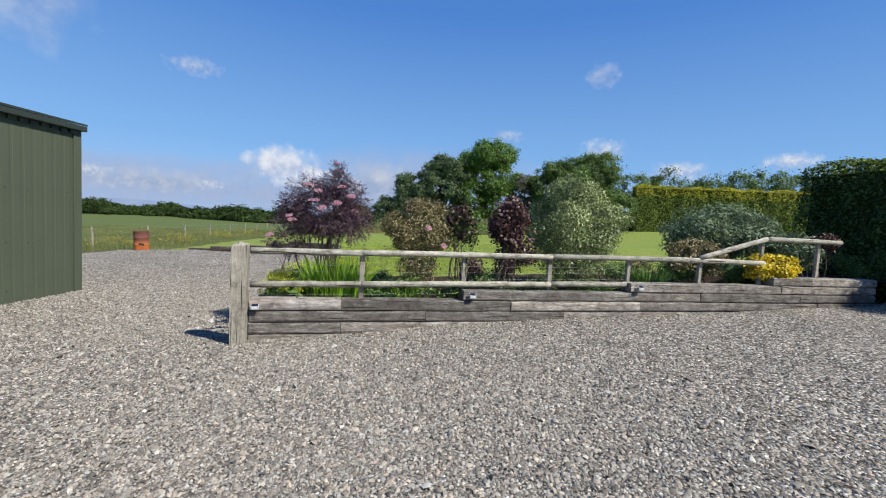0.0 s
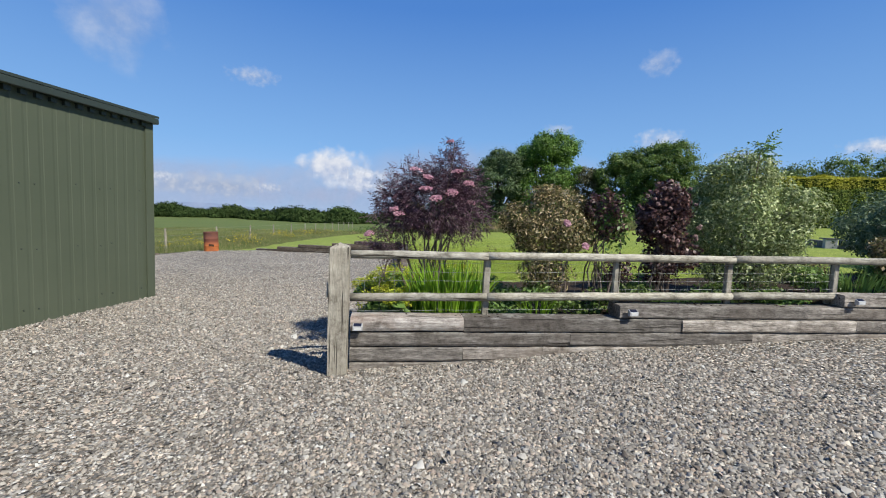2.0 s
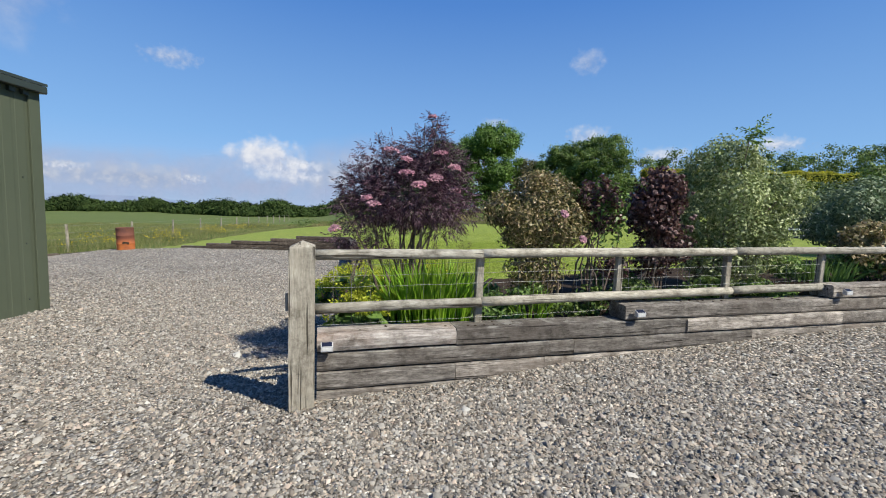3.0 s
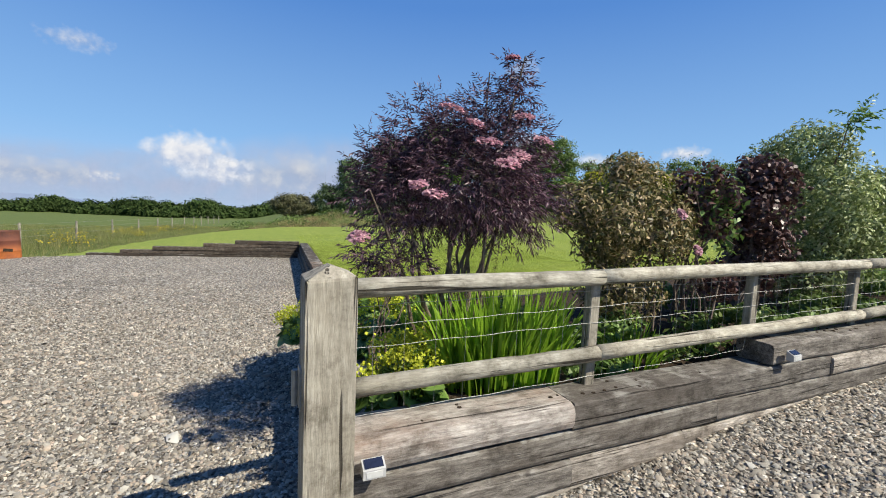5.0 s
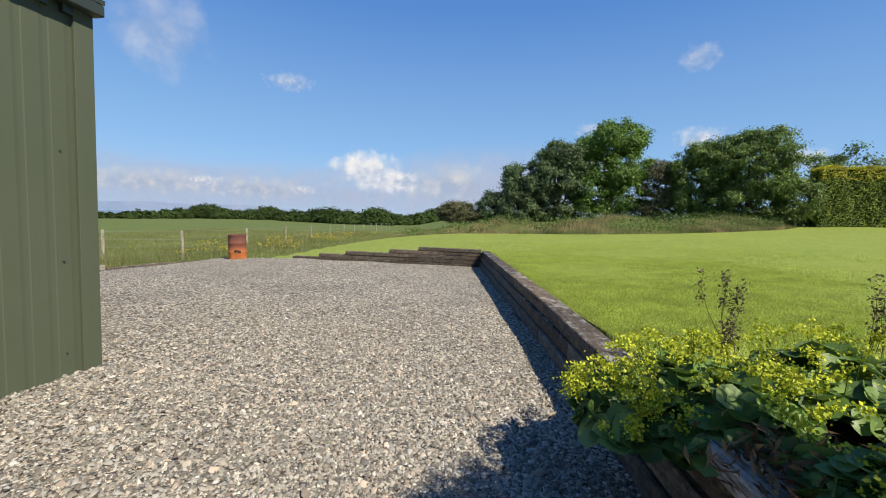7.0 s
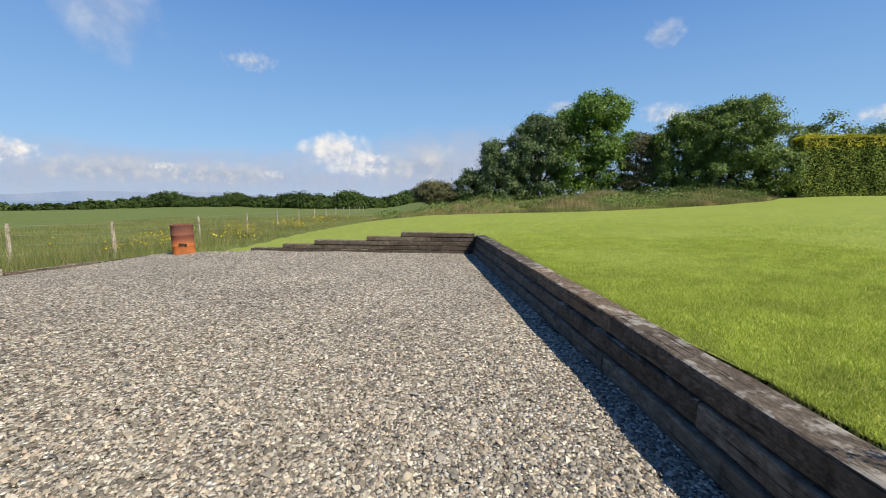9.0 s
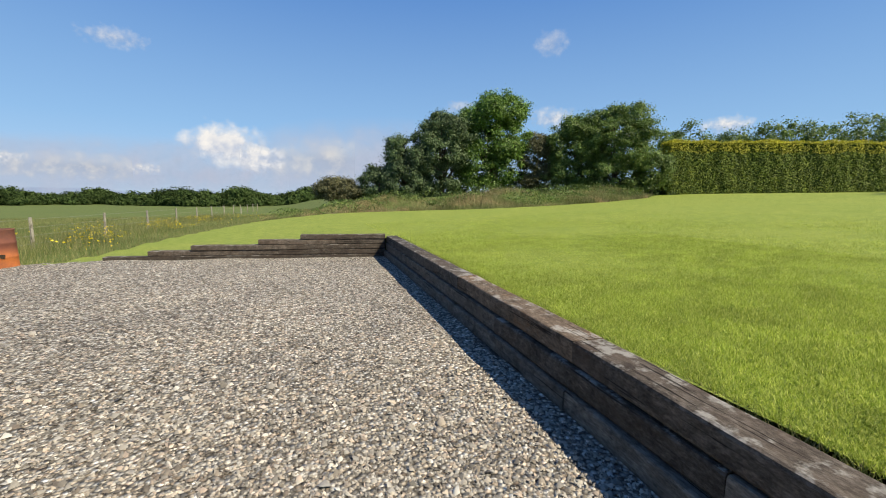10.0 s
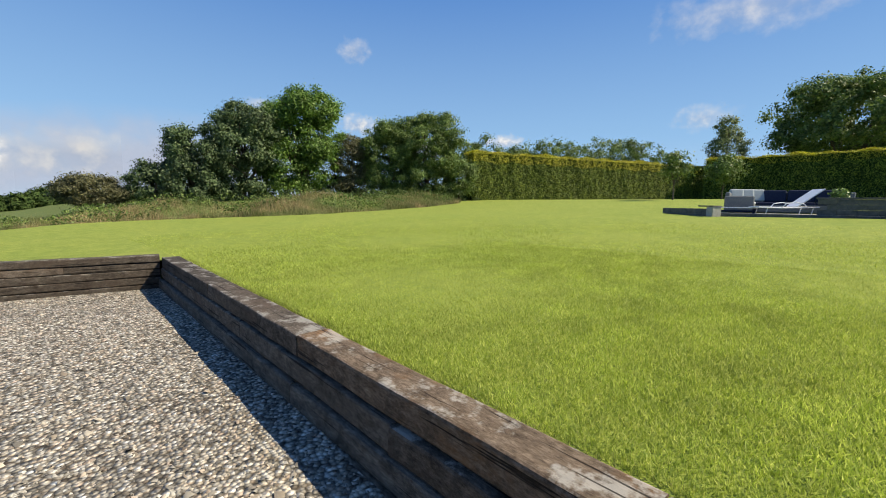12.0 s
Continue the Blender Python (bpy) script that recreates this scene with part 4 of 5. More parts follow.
# ---- plants of the raised bed ----
def diamonds(name, P, axis, length, width, material, parent, rng, label="", droop=0.0):
    """Narrow leaves from P along axis."""
    n = len(P)
    axis = axis / (np.linalg.norm(axis, axis=1)[:, None] + 1e-9)
    side = np.cross(axis, rng.normal(size=(n, 3)))
    side /= np.linalg.norm(side, axis=1)[:, None] + 1e-9
    nor = np.cross(axis, side)
    l, w = np.broadcast_to(length, n)[:, None], np.broadcast_to(width, n)[:, None]
    V = np.empty((n, 4, 3))
    V[:, 0] = P
    V[:, 1] = P + axis * l * 0.45 + side * w * 0.5 + nor * w * 0.2
    V[:, 3] = P + axis * l * 0.45 - side * w * 0.5 + nor * w * 0.2
    V[:, 2] = P + axis * l
    V[:, 2, 2] -= droop * l[:, 0]
    return raw(name, V.reshape(-1, 3), np.arange(n * 4).reshape(n, 4), material, parent, label)


def fronds(name, P, d, material, parent, rng, pairs=4, rachis=0.115, leaflet=0.06, width=0.0095, droop=0.35):
    """Compound leaves: paired narrow leaflets along a drooping rib."""
    n = len(P)
    ax = d * 0.9 + rng.normal(size=(n, 3)) * 0.55
    ax[:, 2] -= droop * rng.uniform(0, 1, n)
    ax /= np.linalg.norm(ax, axis=1)[:, None]
    sd = np.cross(ax, np.array([0, 0, 1.0]) + rng.normal(size=(n, 3)) * 0.3)
    sd /= np.linalg.norm(sd, axis=1)[:, None] + 1e-9
    Q, A, Ls = [], [], []
    for j in range(pairs):
        f = (j + 0.6) / pairs
        for s in (-1, 1):
            Q.append(P + ax * rachis * f)
            A.append(ax * 0.75 + sd * s * 0.8 + rng.normal(size=(n, 3)) * 0.18 + np.array([0, 0, -0.25]))
            Ls.append(leaflet * (1.1 - 0.45 * f) * rng.uniform(0.8, 1.2, n))
    Q.append(P + ax * rachis)
    A.append(ax + np.array([0, 0, -0.2]))
    Ls.append(np.full(n, leaflet * 0.9))
    return diamonds(name, np.concatenate(Q), np.concatenate(A), np.concatenate(Ls), width, material, parent, rng, droop=0.1)


def stems(parent, feet, heads, r0, material, rng, wob=0.06, name="stem", r1=0.25):
    for f, h in zip(feet, heads):
        f, h = Vector(f), Vector(h)
        pts = [f.lerp(h, t) + Vector((*(rng.normal(size=2) * wob * (0.3 + t)), 0)) * (0 < t) for t in (0, 0.3, 0.6, 0.85, 1)]
        pts[1].z += 0.05
        part(name, tube(bmesh.new(), pts, [r0 * (1 - (1 - r1) * t) for t in (0, 0.3, 0.6, 0.85, 1)], 6), material, parent)


def umbel(parent, p, r, rng, tilt=(0, 0), mat_=None, name="flower_head"):
    n = 150
    a, q = rng.uniform(0, 6.283, n), r * np.sqrt(rng.uniform(0, 1, n))
    P = np.stack([q * np.cos(a), q * np.sin(a), 0.25 * r * (1 - (q / r) ** 2) + rng.normal(size=n) * 0.006], 1)
    out = np.tile([0.0, 0.0, 2.0], (n, 1))
    ob = leaves(name, P, 0.022, mat_ or M["pink"], parent, rng, 0.9, 0.5, out)
    ob.location, ob.rotation_euler = p, (tilt[0], tilt[1], 0)
    return ob


def soil_z(x, y):
    s = float(smoothstep(6.3, 8.6, y))
    return (float(np.interp(x, WALL_TOP_X, WALL_TOP_Z)) - 0.03) * (1 - s) + (float(lawn_z(x, y)) + 0.03) * s


# black-leaved elder with pink flower heads
rng = np.random.default_rng(101)
ex, ey = -0.3, 6.78
ez = soil_z(ex, ey)
elder = thing("elder_shrub", (ex, ey, ez), "purple-black cut-leaved elder with flat pink flower heads", "shrub")
EL = [(0, 0, 1.28, 0.5, 0.45, 0.38), (-0.38, 0.05, 1.12, 0.34, 0.34, 0.30), (0.34, -0.05, 1.2, 0.36, 0.36, 0.36), (-0.22, 0.0, 1.55, 0.3, 0.3, 0.26), (0.14, -0.05, 1.68, 0.26, 0.26, 0.22),
      (0.36, -0.1, 1.55, 0.22, 0.22, 0.2), (0.0, -0.25, 1.25, 0.38, 0.3, 0.32), (0.2, -0.3, 1.78, 0.11, 0.11, 0.14), (0.19, -0.32, 1.93, 0.06, 0.06, 0.07), (-0.5, 0.1, 1.35, 0.18, 0.18, 0.2), (0.02, 0.25, 1.35, 0.4, 0.3, 0.4)]
EL = [(a * 1.02 + 0.05, b * 0.9, c * 1.0, r * 0.96, q * 0.88, h * 0.94) for a, b, c, r, q, h in EL]
P, d = shell_points(rng, EL, 4500, 0.8)
fronds("foliage", P, d, M["elder_leaf"], elder, rng, 5, 0.105, 0.048, 0.0078)
feet = [(rng.uniform(-0.16, 0.16), rng.uniform(-0.12, 0.12), -0.05) for _ in range(16)]
heads = [(l[0] + rng.normal() * 0.12, l[1] + rng.normal() * 0.1, l[2] + 0.05) for l in (EL + EL)[:16]]
heads[7] = (0.24, -0.3, 1.99)
M["elder_bark"] = plain_mat("elder_bark", (0.09, 0.065, 0.05), (0.24, 0.19, 0.15), 18, 0.9, 0, 0.15, 0.7, 0.006)
stems(elder, feet, heads, 0.017, M["elder_bark"], rng, 0.05)
for x, y, z, r in ((-0.09, -0.58, 1.44, 0.085), (-0.42, -0.45, 1.21, 0.06), (-0.37, -0.56, 1.16, 0.07), (0.02, -0.6, 1.34, 0.08), (0.42, -0.36, 1.53, 0.075), (0.28, -0.34, 1.66, 0.08), (-0.18, -0.3, 1.66, 0.09), (0.48, -0.2, 1.32, 0.06), (0.22, -0.4, 1.42, 0.08), (-0.05, -0.35, 1.58, 0.07), (0.19, -0.33, 1.99, 0.05)):
    umbel(elder, (x, y, z), r * 0.85, rng, (rng.uniform(0.2, 0.6), rng.uniform(-0.3, 0.3)))

# smaller elder at the corner of the bed
rng = np.random.default_rng(102)
e2 = thing("elder_shrub", (-0.82, 6.62, soil_z(-0.82, 6.62)), "small purple-black elder with a few pink flower heads", "shrub")
E2 = [(0.02, 0, 0.78, 0.2, 0.18, 0.11), (-0.1, -0.08, 0.84, 0.13, 0.13, 0.07), (0.14, 0.03, 0.72, 0.18, 0.16, 0.12)]
P, d = shell_points(rng, E2, 210, 0.9)
fronds("foliage", P, d, M["elder_leaf"], e2, rng, 4, 0.085, 0.045, 0.008, 0.2)
stems(e2, [(rng.uniform(-0.05, 0.05), rng.uniform(-0.05, 0.05), -0.03) for _ in range(7)], [(l[0], l[1], l[2]) for l in (E2 + E2)[:7]], 0.009, M["elder_bark"], rng)
umbel(e2, (-0.17, -0.13, 0.92), 0.06, rng, (0.35, -0.3))


def shrub(name, place, lobes, n, size, material, seed, label, aspect=0.45, nst=12, r0=0.013, foot=0.18, depth=0.7, up=0.25, bark="elder_bark"):
    rng = np.random.default_rng(seed)
    s = thing(name, (place[0], place[1], soil_z(*place)), label, "shrub")
    P, d = shell_points(rng, lobes, n, depth)
    leaves("foliage", P, size, material, s, rng, aspect, up, d)
    feet = [(rng.normal() * foot * 0.6, rng.normal() * foot * 0.6, -0.04) for _ in range(nst)]
    heads = [tuple(np.array(l[:3]) + rng.normal(size=3) * np.array(l[3:]) * 0.4) for l in (lobes * 8)[:nst]]
    stems(s, feet, heads, r0, M[bark], rng)
    return s, rng


w, rng = shrub("weigela_shrub", (1.25, 6.78), crown(0.0, 1.08, 0.64, 0.58, 13, 41, 0.5) + [(-0.05, 0, 0.5, 0.36, 0.33, 0.32)], 20000, 0.046, M["weigela_leaf"], 41, "variegated bronze-green weigela shrub with a few pink blooms", 0.36, 16)
for p in ((0.28, -0.42, 0.86), (0.02, -0.46, 1.12)):
    umbel(w, p, 0.04, rng, (1.0, 0.1))
nbk, rng = shrub("ninebark_shrub", (2.73, 6.72), crown(0, 1.05, 0.42, 0.52, 11, 42) + [(0.28, 0, 0.62, 0.26, 0.26, 0.25), (0, 0, 0.5, 0.25, 0.25, 0.3)], 11000, 0.046, M["ninebark_leaf"], 42, "dark wine-red ninebark shrub with fading flower heads", 0.7, 14)
M["faded_flower"] = leaf_mat("faded_flower", (0.16, 0.09, 0.09), (0.28, 0.18, 0.17), (0.45, 0.33, 0.3), 0.25, 0.7, 6)
for k in range(22):
    a, h = rng.uniform(-2.9, -0.2), rng.uniform(0.62, 1.5)
    w_ = 0.43 * math.sqrt(max(0.05, 1 - ((h - 1.05) / 0.58) ** 2))
    umbel(nbk, (w_ * math.cos(a), w_ * math.sin(a), h), rng.uniform(0.013, 0.022), rng, (0.9, 0.2), M["faded_flower"])
nb, rng = shrub("ninebark_shrub", (1.9, 6.6), crown(0, 1.05, 0.3, 0.42, 7, 43) + [(0.2, 0, 0.4, 0.2, 0.2, 0.2)], 2400, 0.048, M["ninebark_leaf"], 43, "sparse dark red and green shrub with open stems", 0.6, 12)
P, d = shell_points(rng, crown(0, 0.95, 0.32, 0.5, 7, 44), 900, 0.9)
leaves("green_foliage", P, 0.06, M["green_leaf"], nb, rng, 0.5, 0.2, d)
sv, rng = shrub("silver_shrub", (4.15, 7.0), crown(0, 1.08, 1.0, 0.92, 18, 45, 0.9) + [(0, 0, 0.5, 0.8, 0.7, 0.4), (-0.15, -0.1, 1.75, 0.4, 0.4, 0.3)], 52000, 0.047, M["silver_leaf"], 45, "large rounded silvery green-leaved shrub", 0.42, 18, 0.02, 0.25, 0.55)
P, d = shell_points(rng, [(-0.25, -0.45, 2.05, 0.12, 0.12, 0.05), (-0.25, -0.45, 1.96, 0.08, 0.08, 0.05)], 26, 0.9)
fronds("sprig", P, d * [1, 1, 0.2], M["green_leaf"], sv, rng, 4, 0.14, 0.06, 0.02)
stems(sv, [(-0.2, -0.3, 1.3)], [(-0.25, -0.45, 2.05)], 0.012, M["elder_bark"], rng, 0.01, "sprig_stem")
shrub("sage_shrub", (8.15, 7.75), crown(0, 0.9, 1.75, 0.78, 18, 46, 0.9), 30000, 0.072, M["sage_leaf"], 46, "broad grey-green shrub spreading over the bed", 0.35, 14, 0.02, 0.5, 0.5)
shrub("sage_shrub", (9.1, 6.75), crown(0, 0.5, 0.55, 0.5, 9, 47), 4200, 0.075, M["sage_leaf"], 47, "narrow grey-leaved shrub beside the golden one", 0.3, 9)
br, rng = shrub("bronze_shrub", (6.5, 6.6), crown(0, 0.45, 0.74, 0.46, 10, 48, 0.4), 8000, 0.062, M["weigela_leaf"], 48, "low bronze-leaved shrub over the fence rail", 0.5, 10)
shrub("golden_shrub", (7.75, 6.16), crown(0, 0.2, 0.72, 0.34, 10, 49, 0.34), 7500, 0.055, M["yellow_leaf"], 49, "bright golden-yellow dwarf shrub overhanging the sleepers", 0.75, 8, 0.01, 0.2, 0.6, 0.6)
shrub("bronze_shrub", (9.45, 6.5), crown(0, 0.72, 0.32, 0.25, 6, 52), 900, 0.06, M["ninebark_leaf"], 52, "wispy reddish shrub at the fence end", 0.5, 7)

# sword-leaved clump


def swords(name, place, n, rx, ry, high, width, material, seed, label, category, lean=0.35):
    rng = np.random.default_rng(seed)
    t = thing(name, (place[0], place[1], soil_z(*place[:2]) if len(place) == 2 else place[2]), label, category)
    a = rng.uniform(0, 6.283, n)
    q = np.sqrt(rng.uniform(0, 1, n))
    base = np.stack([q * rx * np.cos(a), q * ry * np.sin(a), np.full(n, -0.02)], 1)
    way = np.stack([np.cos(a), np.sin(a), np.zeros(n)], 1) * (lean * q * rng.uniform(0.2, 1.4, n))[:, None] + rng.normal(size=(n, 3)) * [0.08, 0.08, 0]
    h = high * rng.uniform(0.55, 1.05, n)
    tw = rng.uniform(0, 6.283, n)
    side = np.stack([np.cos(tw), np.sin(tw), np.zeros(n)], 1)
    V = []
    for f, wf in ((0, 0.7), (0.35, 1.0), (0.7, 0.8), (1.0, 0.05)):
        c = base + way * (h * f ** 1.8)[:, None]
        c[:, 2] += h * f * (1 - 0.25 * f * np.linalg.norm(way, axis=1))
        V += [c - side * width * wf / 2, c + side * width * wf / 2]
    V = np.stack(V, 1)
    F = [(2 * k, 2 * k + 1, 2 * k + 3, 2 * k + 2) for k in range(3)]
    for v in V:
        raw("leaf", v, F, material, t)
    return t


swords("iris_clump", (-0.05, 6.47), 400, 0.40, 0.22, 0.70, 0.022, M["iris_leaf"], 61, "bright green clump of sword-like crocosmia leaves", "perennial")
swords("iris_clump", (1.0, 6.4), 60, 0.2, 0.12, 0.4, 0.014, M["iris_leaf"], 62, "thin clump of green strap leaves", "perennial", 0.6)
swords("iris_clump", (5.4, 6.5), 120, 0.4, 0.2, 0.4, 0.016, M["green_leaf"], 63, "thin clump of green strap leaves", "perennial", 0.6)
swords("iris_clump", (-0.2, 7.05), 130, 0.26, 0.16, 0.58, 0.02, M["iris_leaf"], 64, "bright green clump of sword-like crocosmia leaves", "perennial")


def mantle(place, rx, ry, high, nleaf, nflow, seed, z=None, label="froth of yellow-green lady's mantle flowers over round leaves"):
    """Round pleated leaves low down, sprays of tiny yellow-green flowers above."""
    rng = np.random.default_rng(seed)
    t = thing("ladys_mantle", (place[0], place[1], soil_z(*place) if z is None else z), label, "perennial")
    k = 9
    a, q = rng.uniform(0, 6.283, nleaf), np.sqrt(rng.uniform(0, 1, nleaf))
    C = np.stack([q * rx * np.cos(a), q * ry * np.sin(a), high * (0.25 + 0.75 * (1 - q ** 2) * rng.uniform(0.2, 1, nleaf))], 1)
    n = np.stack([q * np.cos(a) * 0.7, q * np.sin(a) * 0.7, np.ones(nleaf)], 1) + rng.normal(size=(nleaf, 3)) * 0.35
    n /= np.linalg.norm(n, axis=1)[:, None]
    u = np.cross(n, rng.normal(size=(nleaf, 3)))
    u /= np.linalg.norm(u, axis=1)[:, None]
    v = np.cross(n, u)
    r = (0.035 + 0.075 * rng.uniform(0, 1, nleaf) ** 1.6)[:, None]
    V = [C - n * r * 0.25]
    for j in range(k):
        th = 6.283 * j / k
        V.append(C + (u * math.cos(th) + v * math.sin(th)) * r * (1.0 if j % 2 else 0.86))
    V = np.stack(V, 1)
    i = np.arange(nleaf)[:, None] * (k + 1)
    F = np.concatenate([i + np.array([[0, 1 + j, 1 + (j + 1) % k]]) for j in range(k)])
    tagged(raw("leaves", V.reshape(-1, 3), F, M["green_leaf"], t), kind="stuff")
    m = nflow
    a, q = rng.uniform(0, 6.283, m), np.sqrt(rng.uniform(0, 1, m))
    H = np.stack([q * rx * 1.1 * np.cos(a), q * ry * 1.1 * np.sin(a), high * (1.12 - 0.5 * q ** 2) * rng.uniform(0.7, 1.35, m)], 1)
    pts = np.repeat(H, 42, axis=0)
    pts = pts + rng.normal(size=pts.shape) * [0.025, 0.025, 0.018]
    tagged(leaves("blossom", pts, 0.019, M["mantle_flower"], t, rng, 0.9, 0.5, label="tiny yellow-green flowers"), kind="stuff")
    idx = rng.permutation(m)[: min(m, 60)]
    bm = bmesh.new()
    for j in idx:
        tube(bm, [(H[j, 0] * 0.6, H[j, 1] * 0.6, 0.02), tuple(H[j])], [0.003, 0.0018], 4)
    tagged(part("stalk", bm, M["green_leaf"], t), kind="stuff")
    return t


mantle((-0.8, 6.3), 0.24, 0.12, 0.30, 90, 46, 71)
mantle((-0.62, 8.35), 0.42, 0.62, 0.34, 520, 80, 72)
mantle((0.2, 8.4), 0.55, 0.5, 0.34, 480, 64, 73)
mantle((-0.98, 8.45), 0.3, 0.42, 0.28, 220, 62, 74, 0.2, "yellow-green lady's mantle spilling over the sleepers")
mantle((-0.6, 7.3), 0.24, 0.5, 0.28, 230, 12, 75, None, "lady's mantle leaves with a few yellow-green flowers")
mantle((-0.5, 6.75), 0.22, 0.2, 0.22, 110, 34, 76, None, "lady's mantle leaves with a few yellow-green flowers")
mantle((0.1, 7.45), 0.5, 0.4, 0.25, 260, 14, 77, None, "lady's mantle leaves with a few yellow-green flowers")


def filler(name, place, rx, ry, high, n, size, material, seed, label, aspect=0.5):
    rng = np.random.default_rng(seed)
    t = thing(name, (place[0], place[1], soil_z(*place)), label, "perennial")
    L = [(rng.uniform(-rx, rx), rng.uniform(-ry, ry), high * rng.uniform(0.25, 0.7), 0.2, 0.18, high * 0.4) for _ in range(max(3, int(rx * 10)))]
    P, d = shell_points(rng, L, n, 0.9)
    P[:, 2] = np.maximum(P[:, 2], 0.01)
    leaves("foliage", P, size, material, t, rng, aspect, 0.4, d)
    stems(t, [(l[0] * 0.8, l[1] * 0.8, -0.02) for l in L], [(l[0], l[1], l[2]) for l in L], 0.004, M["green_leaf"], rng, 0.02)
    return t


for k, (x, y, rx, h, n, m_) in enumerate([(0.65, 6.36, 0.35, 0.22, 700, "green_leaf"), (1.45, 6.36, 0.35, 0.24, 800, "thorn_leaf"), (2.5, 6.36, 0.4, 0.2, 700, "green_leaf"), (3.1, 6.36, 0.3, 0.22, 600, "thorn_leaf"), (4.2, 6.38, 0.4, 0.25, 900, "green_leaf"), (0.85, 6.75, 0.3, 0.4, 1500, "green_leaf"), (1.95, 6.35, 0.35, 0.25, 900, "thorn_leaf"), (2.5, 7.3, 0.4, 0.35, 1100, "green_leaf"), (3.6, 6.4, 0.45, 0.28, 1100, "thorn_leaf"),
                                          (5.1, 6.6, 0.5, 0.35, 1900, "green_leaf"), (6.0, 6.7, 0.45, 0.45, 1900, "green_leaf"), (7.4, 6.6, 0.5, 0.45, 1900, "thorn_leaf"), (0.5, 7.6, 0.5, 0.3, 1300, "green_leaf"), (-0.2, 7.6, 0.35, 0.25, 1000, "thorn_leaf"), (5.9, 8.0, 0.6, 0.5, 1700, "weigela_leaf"), (10.6, 6.6, 0.6, 0.5, 1800, "thorn_leaf")]):
    filler("border_plant", (x, y), rx, 0.22, h, n, 0.055, M[m_], 200 + k, "low leafy green border plants in the bed")

t = thing("dry_leaves", (-0.72, 7.72, soil_z(-0.72, 7.72) + 0.02), "withered brown leaves and stems on the bed's edge", "dead leaves")
rng = np.random.default_rng(91)
P = rng.normal(size=(420, 3)) * [0.14, 0.16, 0.05] + [0, 0, 0.08]
M["dead_leaf"] = leaf_mat("dead_leaf", (0.10, 0.05, 0.025), (0.24, 0.13, 0.06), (0.42, 0.28, 0.14), 0.2, 0.7, 4)
tagged(leaves("withered_leaves", P, 0.07, M["dead_leaf"], t, rng, 0.25, 0.2), kind="stuff")

# dried seed stalks
M["straw"] = plain_mat("dry_stalk", (0.07, 0.06, 0.035), (0.16, 0.14, 0.08), 30, 0.9, 0, 0.1, 0)
for x, y, h, n, sd in ((-0.02, 9.0, 0.7, 5, 1), (0.5, 8.5, 0.72, 4, 3), (-0.15, 8.8, 0.42, 3, 4), (0.85, 8.3, 0.75, 3, 5)):
    rng = np.random.default_rng(300 + sd)
    t = thing("seed_stalk", (x, y, soil_z(x, y)), "thin dark dried flower stalks with seed heads", "perennial", "seed stalks in the bed")
    heads = [(rng.normal() * 0.05, rng.normal() * 0.05, h * rng.uniform(0.8, 1.05)) for _ in range(n)]
    stems(t, [(rng.normal() * 0.02, rng.normal() * 0.02, -0.02) for _ in range(n)], heads, 0.004, M["straw"], rng, 0.015)
    P = np.concatenate([np.array(q) * [1, 1, f] + rng.normal(size=(22, 3)) * [0.02, 0.02, 0.025] for q in heads for f in (1.0, 0.88, 0.75)])
    tagged(leaves("seed_head", P, 0.022, M["straw"], t, rng, 0.6, 0.3), kind="stuff")

# ---- loose stones, grass ----
def stones(name, n, region, size, seed, label, zf):
    rng = np.random.default_rng(seed)
    if region:
        r, a = region[2] * np.sqrt(-np.log(rng.uniform(1e-4, 1, n))), rng.uniform(0, 6.283, n)
        x, y = region[0] + r * np.cos(a), region[1] + r * np.sin(a)
    else:
        x, y = rng.uniform(-9.5, 12, n), rng.uniform(-1, 21, n)
    keep = in_poly(x, y, STONE_ZONE)
    x, y = x[keep], y[keep]
    n = len(x)
    # five corners, bedded in the ground
    base = np.array([(1, 0, -0.1), (-1, 0, -0.1), (0, 1, -0.1), (0, -1, -0.1), (0.1, 0.1, 0.8)], float)
    F0 = np.array([(0, 2, 4), (2, 1, 4), (1, 3, 4), (3, 0, 4)])
    s = size * (0.55 + rng.gamma(2.0, 0.28, n))
    V = base[None] * (s[:, None] * rng.uniform(0.55, 1.1, (n, 3)))[:, None, :] + rng.normal(size=(n, 5, 3)) * (s * 0.18)[:, None, None]
    tx, tz = rng.normal(size=n) * 0.45, rng.uniform(0, 6.283, n)
    c, s_ = np.cos(tx)[:, None], np.sin(tx)[:, None]
    V[..., 1], V[..., 2] = V[..., 1] * c - V[..., 2] * s_, V[..., 1] * s_ + V[..., 2] * c
    c, s_ = np.cos(tz)[:, None], np.sin(tz)[:, None]
    V[..., 0], V[..., 1] = V[..., 0] * c - V[..., 1] * s_, V[..., 0] * s_ + V[..., 1] * c
    V += np.stack([x, y, zf(x, y) + s * 0.22], 1)[:, None]
    F = (F0[None] + 5 * np.arange(n)[:, None, None]).reshape(-1, 3)
    return tagged(raw(name, V.reshape(-1, 3), F, M["stone"]), label, "gravel", kind="stuff")


